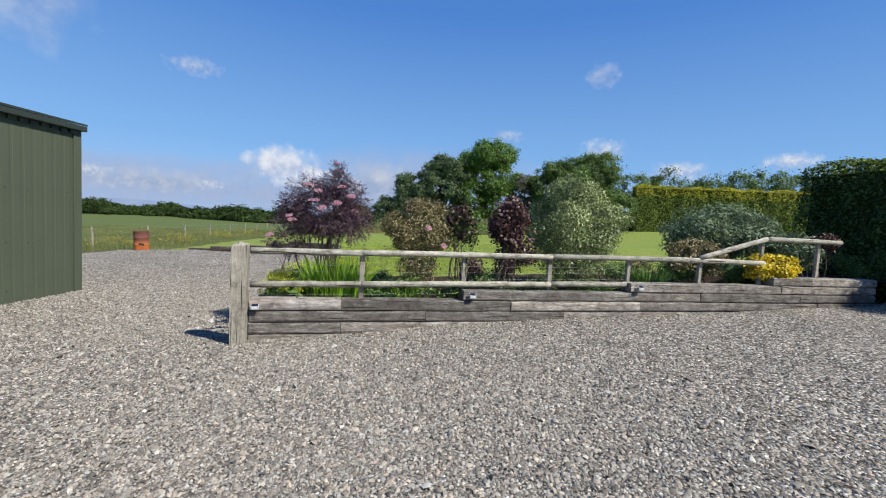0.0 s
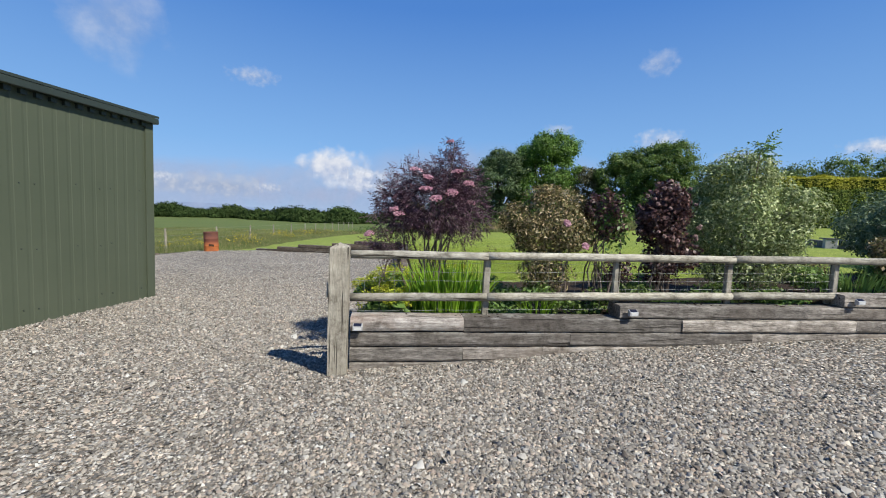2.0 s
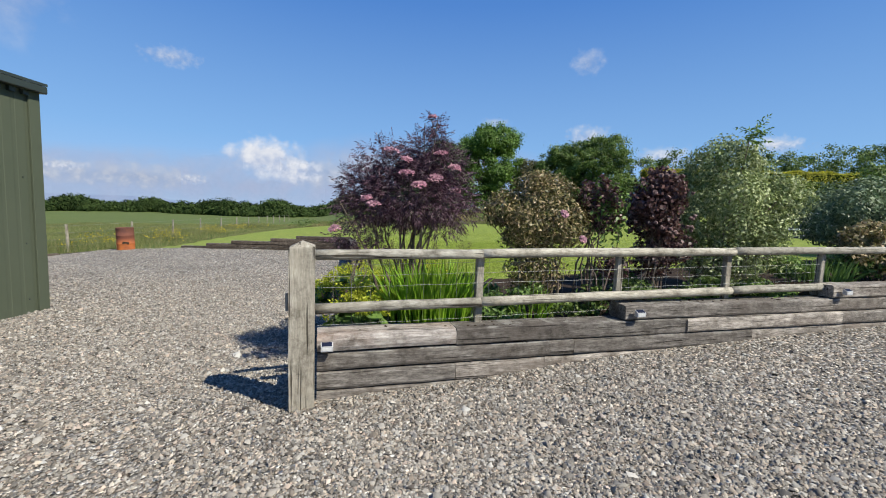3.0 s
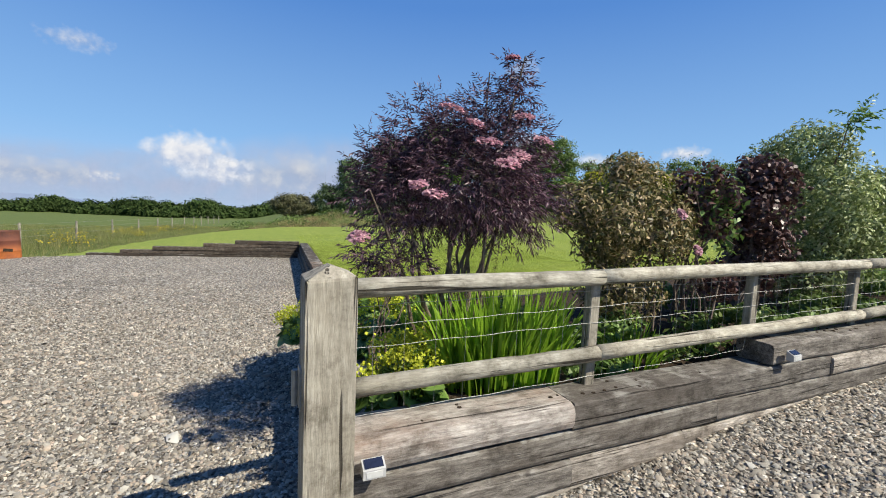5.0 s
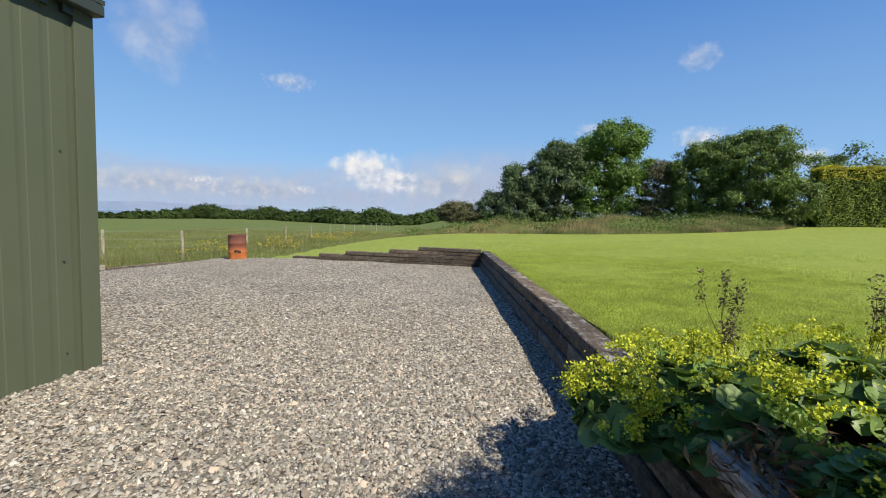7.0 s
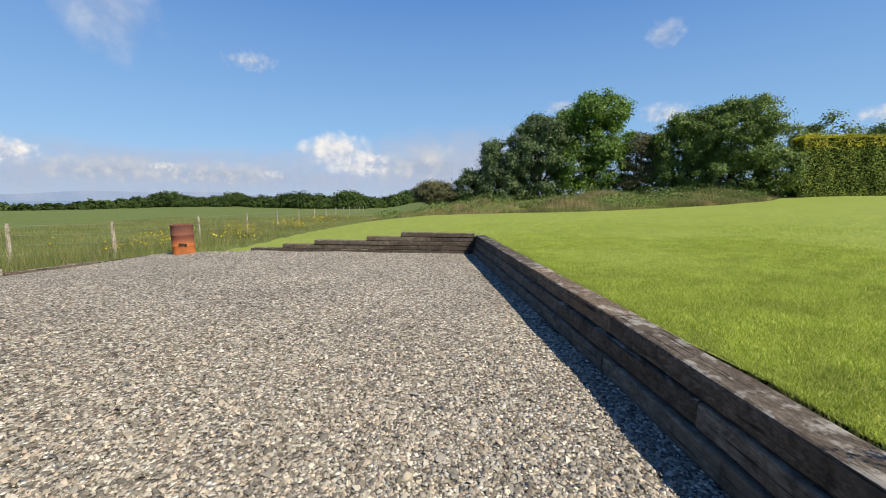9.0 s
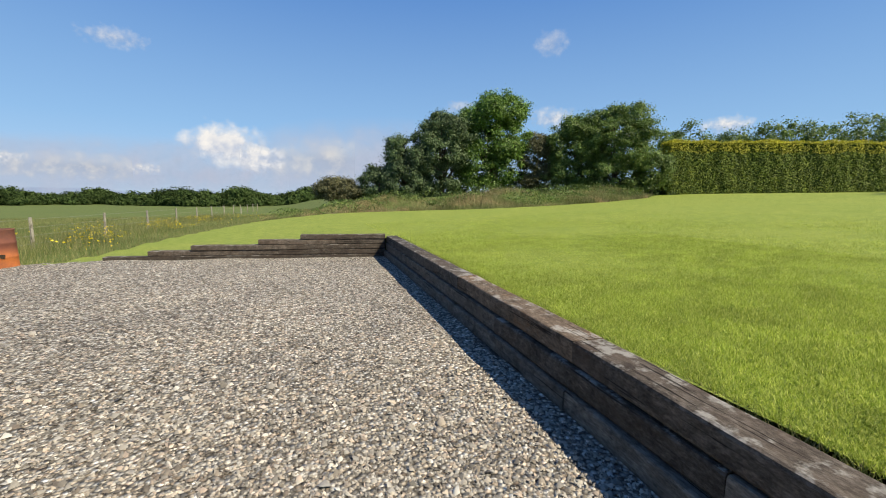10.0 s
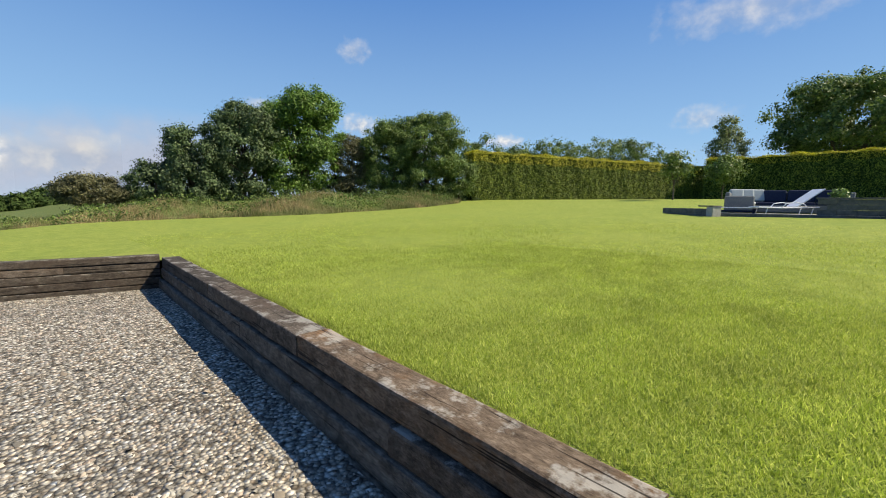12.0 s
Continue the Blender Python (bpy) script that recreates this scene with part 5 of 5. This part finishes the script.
STONE_ZONE = [(-9.5, -1), (12, -1), (12, 5.88), (-1.14, 5.88), (-1.18, 6.2), (-0.7, 10.2), (-0.22, 19.3), (-6.3, 20.35), (-8.9, 21.2), (-10.5, 17), (-9.5, 12), (-5.4, 10.4), (-6.2, 6.5), (-7.5, 0)]
gz = lambda x, y: gravel_z(x, y) + 0.012 * np.sin(x * 2.3 + 1.3 * np.sin(y * 1.7)) * np.sin(y * 2.1)
stones("loose_stones", 140000, (0.3, 3.4, 2.6), 0.0108, 401, "loose grey and buff gravel stones", gz)
stones("loose_stones", 125000, (-2.6, 8.8, 3.2), 0.0120, 402, "loose grey and buff gravel stones", gz)
stones("loose_stones", 45000, None, 0.0128, 403, "loose grey and buff gravel stones", gz)


def blades(name, x, y, z, high, width, material, seed, label, category, lean=0.5, clump=None):
    rng = np.random.default_rng(seed)
    n = len(x)
    h = high * rng.uniform(0.5, 1.15, n)
    a = rng.uniform(0, 6.283, n)
    b = rng.uniform(0, 6.283, n)
    P = np.stack([x, y, z], 1)
    side = np.stack([np.cos(b), np.sin(b), np.zeros(n)], 1) * (width * rng.uniform(0.7, 1.3, n))[:, None]
    way = np.stack([np.cos(a), np.sin(a), np.zeros(n)], 1) * (h * lean * rng.uniform(0.1, 1, n))[:, None]
    up = np.zeros((n, 3))
    up[:, 2] = h
    V = np.stack([P - side / 2, P + side / 2, P + way + up], 1)
    return tagged(raw(name, V.reshape(-1, 3), np.arange(3 * n).reshape(n, 3), material), label, category, kind="stuff")


rng = np.random.default_rng(500)
# mown grass: thick near the wall, thinner away from it
n = 230000
y = 7.5 + 18 * (1 - np.sqrt(rng.uniform(0, 1, n)))
x = side_x(y) + 0.37 + 13 * (1 - rng.uniform(0, 1, n) ** 0.42)
k = in_poly(x, y, LAWN) & ((y > 9.3) | (x > 3.2))
x, y = x[k], y[k]
blades("grass_blades", x, y, lawn_z(x, y) - 0.004, 0.034, 0.007, M["lawn_blade"], 501, "short mown lawn grass", "grass", 1.5)
# a closer sward beside the wall
n = 240000
y = 9.6 + 8.5 * (1 - np.sqrt(rng.uniform(0, 1, n)))
x = side_x(y) + 0.38 + 5.2 * rng.uniform(0, 1, n) ** 1.25
blades("grass_blades", x, y, lawn_z(x, y) - 0.004, 0.03, 0.006, M["lawn_blade"], 502, "short mown lawn grass", "grass", 1.1)
# longer fringe along the top of the wall
n = 4500
y = rng.uniform(9.5, 19.2, n)
x = side_x(y) + 0.345 + np.abs(rng.normal(size=n)) * 0.05
blades("grass_blades", x, y, lawn_z(x, y) - 0.02, 0.05, 0.005, M["grass_blade"], 503, "longer yellowish grass fringe behind the sleepers", "grass", 0.9)
# meadow beyond the gravel and along the fence
n = 190000
x, y = rng.uniform(-24, 3, n), 15 + 38 * rng.uniform(0, 1, n) ** 1.4
e = np.interp(x, EDGE_X, EDGE_Y, left=19.5)
k = ((y > e) | (x < -7.5)) & ~in_poly(x, y, GRAVEL) & ~in_poly(x, y, LAWN)
x, y = x[k], y[k]
tall = 0.22 + 0.28 * (np.abs(x + 10.2 - 0.062 * (y - 21)) < 1.6)
blades("meadow_grass", x, y, land_z(x, y) - 0.02, tall, 0.009, M["grass_blade"], 504, "tall seeding meadow grass and weeds along the fence", "grass", 0.6)
# rough bank
n = 95000
x = rng.uniform(-4, 34, n)
y = np.interp(x, EDGE_X, EDGE_Y) + 9 * rng.uniform(0, 1, n) ** 1.3
dry = np.sin(x * 0.55 + 0.6) * np.sin(y * 0.8 + 0.25 * x) + 0.5 * np.sin(x * 1.7 + y) * np.sin(y * 1.3) + 0.35 * rng.normal(size=n) > 0.42
dry |= (x > -0.5) & (x < 4.5) & (rng.uniform(0, 1, n) < 0.55)
tall = 0.14 + 0.30 * np.clip(0.5 + np.sin(x * 0.9) * np.sin(y * 0.7 + x * 0.3) + 0.4 * np.sin(x * 3.1), 0, 1.3)
for k, m_, sd, lb in ((~dry, "grass_blade", 505, "rough tussocky grass on the bank below the trees"), (dry, "straw_blade", 506, "dry straw-coloured grass in patches on the bank")):
    blades("rough_grass", x[k], y[k], land_z(x[k], y[k]) - 0.03, tall[k], 0.02, M[m_], sd, lb, "grass", 0.7)
k = rng.permutation(len(x))[:26000]
x, y = x[k], y[k] + 0.8
k = np.sin(x * 0.8 + 1) * np.sin(y * 1.1) + 0.3 * np.sin(x * 2.3) > -0.05
x, y = x[k], y[k]
P = np.stack([x, y, land_z(x, y) + rng.uniform(0.03, 0.55, len(x)) * (1 + 0.4 * np.sin(x * 1.7))], 1)
tagged(leaves("bank_weeds", P, 0.13, M["thorn_leaf"], None, rng, 0.5, 0.6), "nettles and weeds on the rough bank", "weeds", kind="stuff")
# buttercups
n = 2600
x, y = rng.normal(-9.2, 1.6, n), rng.uniform(20.5, 44, n)
x = x + 0.062 * (y - 21)
k = ~in_poly(x, y, LAWN) & ~in_poly(x, y, GRAVEL)
x, y = x[k], y[k]
k2 = np.sin(x * 2.1) * np.sin(y * 0.8) > 0.1
x, y = x[k2], y[k2]
P = np.stack([x, y, land_z(x, y) + rng.uniform(0.3, 0.5, len(x))], 1)
tagged(leaves("buttercups", P, 0.05, M["yellow_leaf"], None, rng, 0.9, 0.6), "scattered yellow meadow flowers", "flowers", kind="stuff")

# ---- terrace with garden furniture ----
M["wall_stone"] = plain_mat("terrace_block", (0.08, 0.08, 0.08), (0.17, 0.165, 0.16), 6, 0.9, 0, 0.2, 0.6, 0.01)
M["wall_pale"] = plain_mat("pale_block", (0.28, 0.27, 0.26), (0.42, 0.41, 0.4), 6, 0.9, 0, 0.2, 0.5, 0.01)
M["rattan"] = plain_mat("grey_rattan", (0.11, 0.12, 0.12), (0.19, 0.2, 0.2), 60, 0.7, 0, 0.3, 0.8, 0.01)
M["navy"] = plain_mat("navy_cushion", (0.02, 0.026, 0.05), (0.035, 0.042, 0.075), 30, 0.9, 0, 0.1, 0.2)
M["pale_cushion"] = plain_mat("pale_cushion", (0.33, 0.37, 0.37), (0.42, 0.46, 0.45), 20, 0.9, 0, 0.1, 0.2)
M["white_frame"] = plain_mat("white_sling", (0.7, 0.71, 0.73), (0.8, 0.8, 0.82), 20, 0.6, 0, 0.3, 0.1)
M["slab"] = plain_mat("paving", (0.2, 0.2, 0.2), (0.34, 0.33, 0.32), 3, 0.9, 0, 0.2, 0.4, 0.01)
TZ = float(lawn_z(15.5, 13.5)) - 0.02
terrace = thing("terrace", (15.0, 14.8, TZ), "raised paved terrace edged with grey blocks", "terrace", turn=-1.5)
# local x runs along the front edge, local y away from the lawn
part("paving", boxes((0, 7, 0.16, 4.6, -0.3, 0.10)), M["slab"], terrace)
for k in range(14):
    ob = part("edging_block", boxes((0.5 * k + 0.004, 0.5 * k + 0.496, 0, 0.16, -0.3, 0.10), bevel=0.008), M["wall_stone"], terrace)
for k in range(9):
    for j in range(3):
        part("block", boxes((2.75 + 0.44 * k + 0.22 * (j % 2) - 0.1, 3.186 + 0.44 * k + 0.22 * (j % 2) - 0.1, 0.17, 0.42, 0.104 + 0.16 * j, 0.26 + 0.16 * j), bevel=0.006), M["wall_stone"], terrace)
part("coping", boxes((2.6, 6.9, 0.15, 0.45, 0.588, 0.63), bevel=0.006), M["wall_stone"], terrace)
part("pillar", boxes((5.3, 5.55, 0.10, 0.164, 0.10, 0.56), bevel=0.006), M["wall_pale"], terrace, "pale block pier")
planter = thing("planter_wall", (15.0, 14.9, TZ), "low planter wall of dark grey blocks", "planter", turn=math.atan2(1.8, 1.2))
for k in range(5):
    for j in range(2):
        part("block", boxes((0.43 * k + 0.003, 0.43 * k + 0.427, -0.13, 0.13, -0.12 + 0.18 * j, 0.056 + 0.18 * j), bevel=0.006), M["wall_stone"], planter)
part("end_pier", boxes((-0.28, -0.006, -0.17, 0.17, -0.12, 0.30), bevel=0.008), M["wall_pale"], planter, "pale block end pier")
part("cap", boxes((-0.3, 0.35, -0.18, 0.18, 0.304, 0.345), bevel=0.006), M["wall_stone"], planter)

FZ = TZ + 0.10


def cushion(w, d, h, r=0.04):
    bm = bmesh.new()
    box(bm, -w / 2, w / 2, -d / 2, d / 2, 0, h, bevel=min(r, h * 0.45), seg=3)
    return bm


sofa = thing("corner_sofa", (17.7, 13.15, FZ), "grey rattan corner sofa with navy and pale cushions", "sofa", turn=-1.5)
# local x along the long back, local y behind
part("base", boxes((-1.6, 1.6, -0.45, 0.4, 0.03, 0.30), bevel=0.02), M["rattan"], sofa)
part("backrest", boxes((-1.6, 1.6, 0.28, 0.42, 0.30, 0.78), bevel=0.03), M["rattan"], sofa)
part("side_base", boxes((-1.6, -0.85, -1.0, -0.46, 0.03, 0.30), bevel=0.02), M["rattan"], sofa)
part("side_backrest", boxes((-1.74, -1.605, -1.0, 0.4, 0.03, 0.74), bevel=0.03), M["rattan"], sofa)
part("armrest", boxes((-1.74, -0.85, -1.14, -1.005, 0.03, 0.60), bevel=0.03), M["rattan"], sofa)
part("armrest", boxes((1.605, 1.74, -0.45, 0.4, 0.03, 0.74), bevel=0.03), M["rattan"], sofa)
for k in range(4):
    ob = part("back_cushion", cushion(0.76, 0.16, 0.44, 0.06), M["navy"], sofa, "navy back cushion")
    ob.location, ob.rotation_euler = (-1.2 + 0.79 * k, 0.18, 0.40), (-0.15, 0, 0)
    ob = part("seat_cushion", cushion(0.78, 0.6, 0.10), M["navy"], sofa, "navy seat cushion")
    ob.location = (-1.2 + 0.79 * k, -0.12, 0.302)
ob = part("seat_cushion", cushion(0.72, 0.6, 0.11), M["pale_cushion"], sofa, "pale seat cushion")
ob.location = (-1.22, -0.7, 0.304)
for k in range(3):
    ob = part("back_cushion", cushion(0.46, 0.15, 0.46, 0.06), M["pale_cushion"], sofa, "pale grey scatter cushion")
    ob.location, ob.rotation_euler = (-1.45 + 0.3 * k, -0.35 + 0.2 * k, 0.42), (-0.25, 0.0, 0.5)
bench = thing("low_table", (15.75, 14.35, FZ), "low dark garden table with a pale top", "table", turn=-1.5)
part("tabletop", boxes((-0.62, 0.62, -0.28, 0.28, 0.17, 0.205), bevel=0.008), M["white_frame"], bench)
for sx in (-1, 1):
    for sy in (-1, 1):
        part("leg", boxes((sx * 0.56 - 0.03, sx * 0.56 + 0.03, sy * 0.23 - 0.03, sy * 0.23 + 0.03, 0, 0.17)), M["navy"], bench)
part("shelf", boxes((-0.53, 0.53, -0.2, 0.2, 0.04, 0.10), bevel=0.005), M["navy"], bench)

lounger = thing("sun_lounger", (15.85, 12.95, FZ), "white reclining sun lounger with a raised pale backrest", "sun lounger", turn=-0.95)
part("seat_sling", boxes((-0.95, 0.15, -0.28, 0.28, 0.20, 0.235), bevel=0.008), M["white_frame"], lounger)
ob = part("back_sling", boxes((0, 0.92, -0.28, 0.28, 0, 0.035), bevel=0.008), M["white_frame"], lounger, "raised white backrest")
ob.location, ob.rotation_euler = (0.16, 0, 0.23), (0, -0.66, 0)
for sy in (-1, 1):
    part("frame_rail", tube(bmesh.new(), [(-0.97, sy * 0.30, 0.21), (-0.3, sy * 0.30, 0.2), (0.3, sy * 0.30, 0.22), (0.75, sy * 0.30, 0.24)], [0.018] * 4, 8), M["white_frame"], lounger)
    part("armrest", tube(bmesh.new(), [(-0.3, sy * 0.32, 0.22), (-0.2, sy * 0.33, 0.34), (0.05, sy * 0.33, 0.38), (0.3, sy * 0.33, 0.33), (0.42, sy * 0.32, 0.22)], [0.016] * 5, 8), M["white_frame"], lounger)
    for xx in (-0.75, 0.55):
        part("leg", tube(bmesh.new(), [(xx, sy * 0.29, 0), (xx + 0.05, sy * 0.29, 0.2)], [0.016, 0.016], 8), M["white_frame"], lounger)
M["pot"] = plain_mat("stone_pot", (0.3, 0.3, 0.28), (0.42, 0.41, 0.39), 12, 0.9, 0, 0.2, 0.3)
potp = thing("potted_plant", (16.05, 11.72, FZ), "leafy green plant in a pale pot behind the wall", "potted plant")
bm = tube(bmesh.new(), [(0, 0, 0), (0, 0, 0.25), (0, 0, 0.5)], [0.15, 0.18, 0.21], 14)
part("pot", bm, M["pot"], potp)
rng = np.random.default_rng(88)
P, d = shell_points(rng, [(0, 0, 0.64, 0.26, 0.26, 0.16), (0.1, 0.05, 0.7, 0.16, 0.16, 0.12)], 700, 0.8)
leaves("foliage", P, 0.075, M["green_leaf"], potp, rng, 0.6, 0.4, d)

# ---- clouds, far out ----
def cloud_mat(name, seed, soft, edge, bright=0.95, wide=1.0):
    m = bpy.data.materials.new(name)
    m.use_nodes = True
    nt = m.node_tree
    nt.nodes.remove(nt.nodes["Principled BSDF"])
    tc = nt.nodes.new("ShaderNodeTexCoord")
    mp = nt.nodes.new("ShaderNodeMapping")
    mp.inputs["Location"].default_value = (seed * 3.7, seed * 1.3, 0)
    mp.inputs["Scale"].default_value = (wide, 1, 1)
    nt.links.new(tc.outputs["Object"], mp.inputs[0])
    n = nt.nodes.new("ShaderNodeTexNoise")
    n.inputs["Scale"].default_value, n.inputs["Detail"].default_value, n.inputs["Roughness"].default_value = 1.5, 9, 0.55
    nt.links.new(mp.outputs[0], n.inputs["Vector"])
    ln = nt.nodes.new("ShaderNodeVectorMath")
    ln.operation = "LENGTH"
    nt.links.new(tc.outputs["Object"], ln.inputs[0])
    body = nt.nodes.new("ShaderNodeMath")
    body.operation = "MULTIPLY_ADD"
    body.inputs[1].default_value, body.inputs[2].default_value = -0.62, 0.50
    nt.links.new(ln.outputs["Value"], body.inputs[0])
    add = nt.nodes.new("ShaderNodeMath")
    add.operation = "ADD"
    nt.links.new(body.outputs[0], add.inputs[0])
    nt.links.new(n.outputs["Fac"], add.inputs[1])
    mr = nt.nodes.new("ShaderNodeMapRange")
    mr.inputs["From Min"].default_value, mr.inputs["From Max"].default_value = edge, edge + soft
    nt.links.new(add.outputs[0], mr.inputs["Value"])
    fade = nt.nodes.new("ShaderNodeMapRange")
    fade.inputs["From Min"].default_value, fade.inputs["From Max"].default_value = 1.0, 0.7
    nt.links.new(ln.outputs["Value"], fade.inputs["Value"])
    al = nt.nodes.new("ShaderNodeMath")
    al.operation = "MULTIPLY"
    nt.links.new(mr.outputs[0], al.inputs[0])
    nt.links.new(fade.outputs[0], al.inputs[1])
    sep = nt.nodes.new("ShaderNodeSeparateXYZ")
    nt.links.new(tc.outputs["Object"], sep.inputs[0])
    # cloud shading painted by height: grey-blue below, whiter above
    col = ramp(nt, sep.outputs[1], [(0.0, (0.50 * bright, 0.58 * bright, 0.76 * bright)), (0.35, (0.8 * bright, 0.82 * bright, 0.88 * bright))])
    col = mix(nt, ramp(nt, n.outputs["Fac"], [(0.42, (0, 0, 0)), (0.66, (1, 1, 1))]), col, (0.92 * bright, 0.92 * bright, 0.94 * bright))
    if name == "cloud_veil":
        col = mix(nt, n.outputs["Fac"], (0.25, 0.31, 0.455), (0.34, 0.385, 0.50))
    # the card glows by itself and takes no sunlight
    em = nt.nodes.new("ShaderNodeEmission")
    nt.links.new(col, em.inputs[0])
    tr = nt.nodes.new("ShaderNodeBsdfTransparent")
    ms = nt.nodes.new("ShaderNodeMixShader")
    nt.links.new(al.outputs[0], ms.inputs[0])
    nt.links.new(tr.outputs[0], ms.inputs[1])
    nt.links.new(em.outputs[0], ms.inputs[2])
    nt.links.new(ms.outputs[0], nt.nodes["Material Output"].inputs[0])
    return m


CK = {"firm": ("cumulus", 0.34, 0.50, 0.68), "mid": ("broken_cumulus", 0.6, 0.52, 0.64), "soft": ("thin_cloud", 1.0, 0.5, 0.6), "haze": ("haze_bank", 0.9, 0.42, 0.52), "veil": ("cloud_veil", 0.9, 0.16, 0.56)}
# bearing from ahead to the right, rise over run, half width and half height as angles, kind, which
for az, sl, w_, h_, kind, j in ((-7.2, 0.1, 5.0, 2.5, "firm", 0), (-3.6, 0.075, 3.4, 1.8, "firm", 1), (4.5, 0.075, 9.0, 2.6, "haze", 1), (-20, 0.045, 8.0, 1.3, "haze", 0), (-31, 0.048, 6.5, 1.4, "haze", 2), (-39.5, 0.07, 3.6, 1.2, "firm", 1), (-15, 0.045, 2.0, 0.6, "mid", 2),
                                 (-16.6, 0.277, 3.2, 1.1, "soft", 1), (33.4, 0.33, 2.0, 1.7, "soft", 0), (34.0, 0.172, 2.9, 1.4, "mid", 2), (42.6, 0.125, 3.6, 1.4, "mid", 0), (-30.0, 0.335, 4.6, 5.0, "soft", 2), (80.0, 0.37, 10, 3.0, "soft", 0), (76, 0.176, 3.2, 1.6, "soft", 1),
                                 (53, 0.14, 3.0, 1.1, "mid", 1), (-48, 0.05, 8, 1.4, "haze", 1), (22, 0.2, 2.2, 0.9, "soft", 2), (12, 0.07, 16.0, 4.6, "veil", 0), (-12, 0.035, 22, 3.2, "veil", 1), (-42, 0.035, 24, 3.2, "veil", 2), (-26, 0.055, 2.4, 0.6, "mid", 2)):
    D_ = 3600.0
    a = radians(az)
    p = (D_ * math.sin(a), D_ * math.cos(a), D_ * sl)
    s = D_ * math.tan(radians(w_)) * 1.35, D_ * math.tan(radians(h_)) * 1.35
    nm, so, ed, br = CK[kind]
    cm = cloud_mat(nm, j + az * 0.1, so, ed, br, max(1.0, s[0] / s[1]))
    ob = raw("cloud", [(-1, -1, 0), (1, -1, 0), (1, 1, 0), (-1, 1, 0)], [(0, 1, 2, 3)], cm)
    ob.location, ob.rotation_euler, ob.scale = p, (math.pi / 2, 0, -a), (s[0], s[1], 1)
    ob.visible_shadow = False
    tagged(ob, "white fair-weather cloud in a blue sky", "cloud", kind="structure")
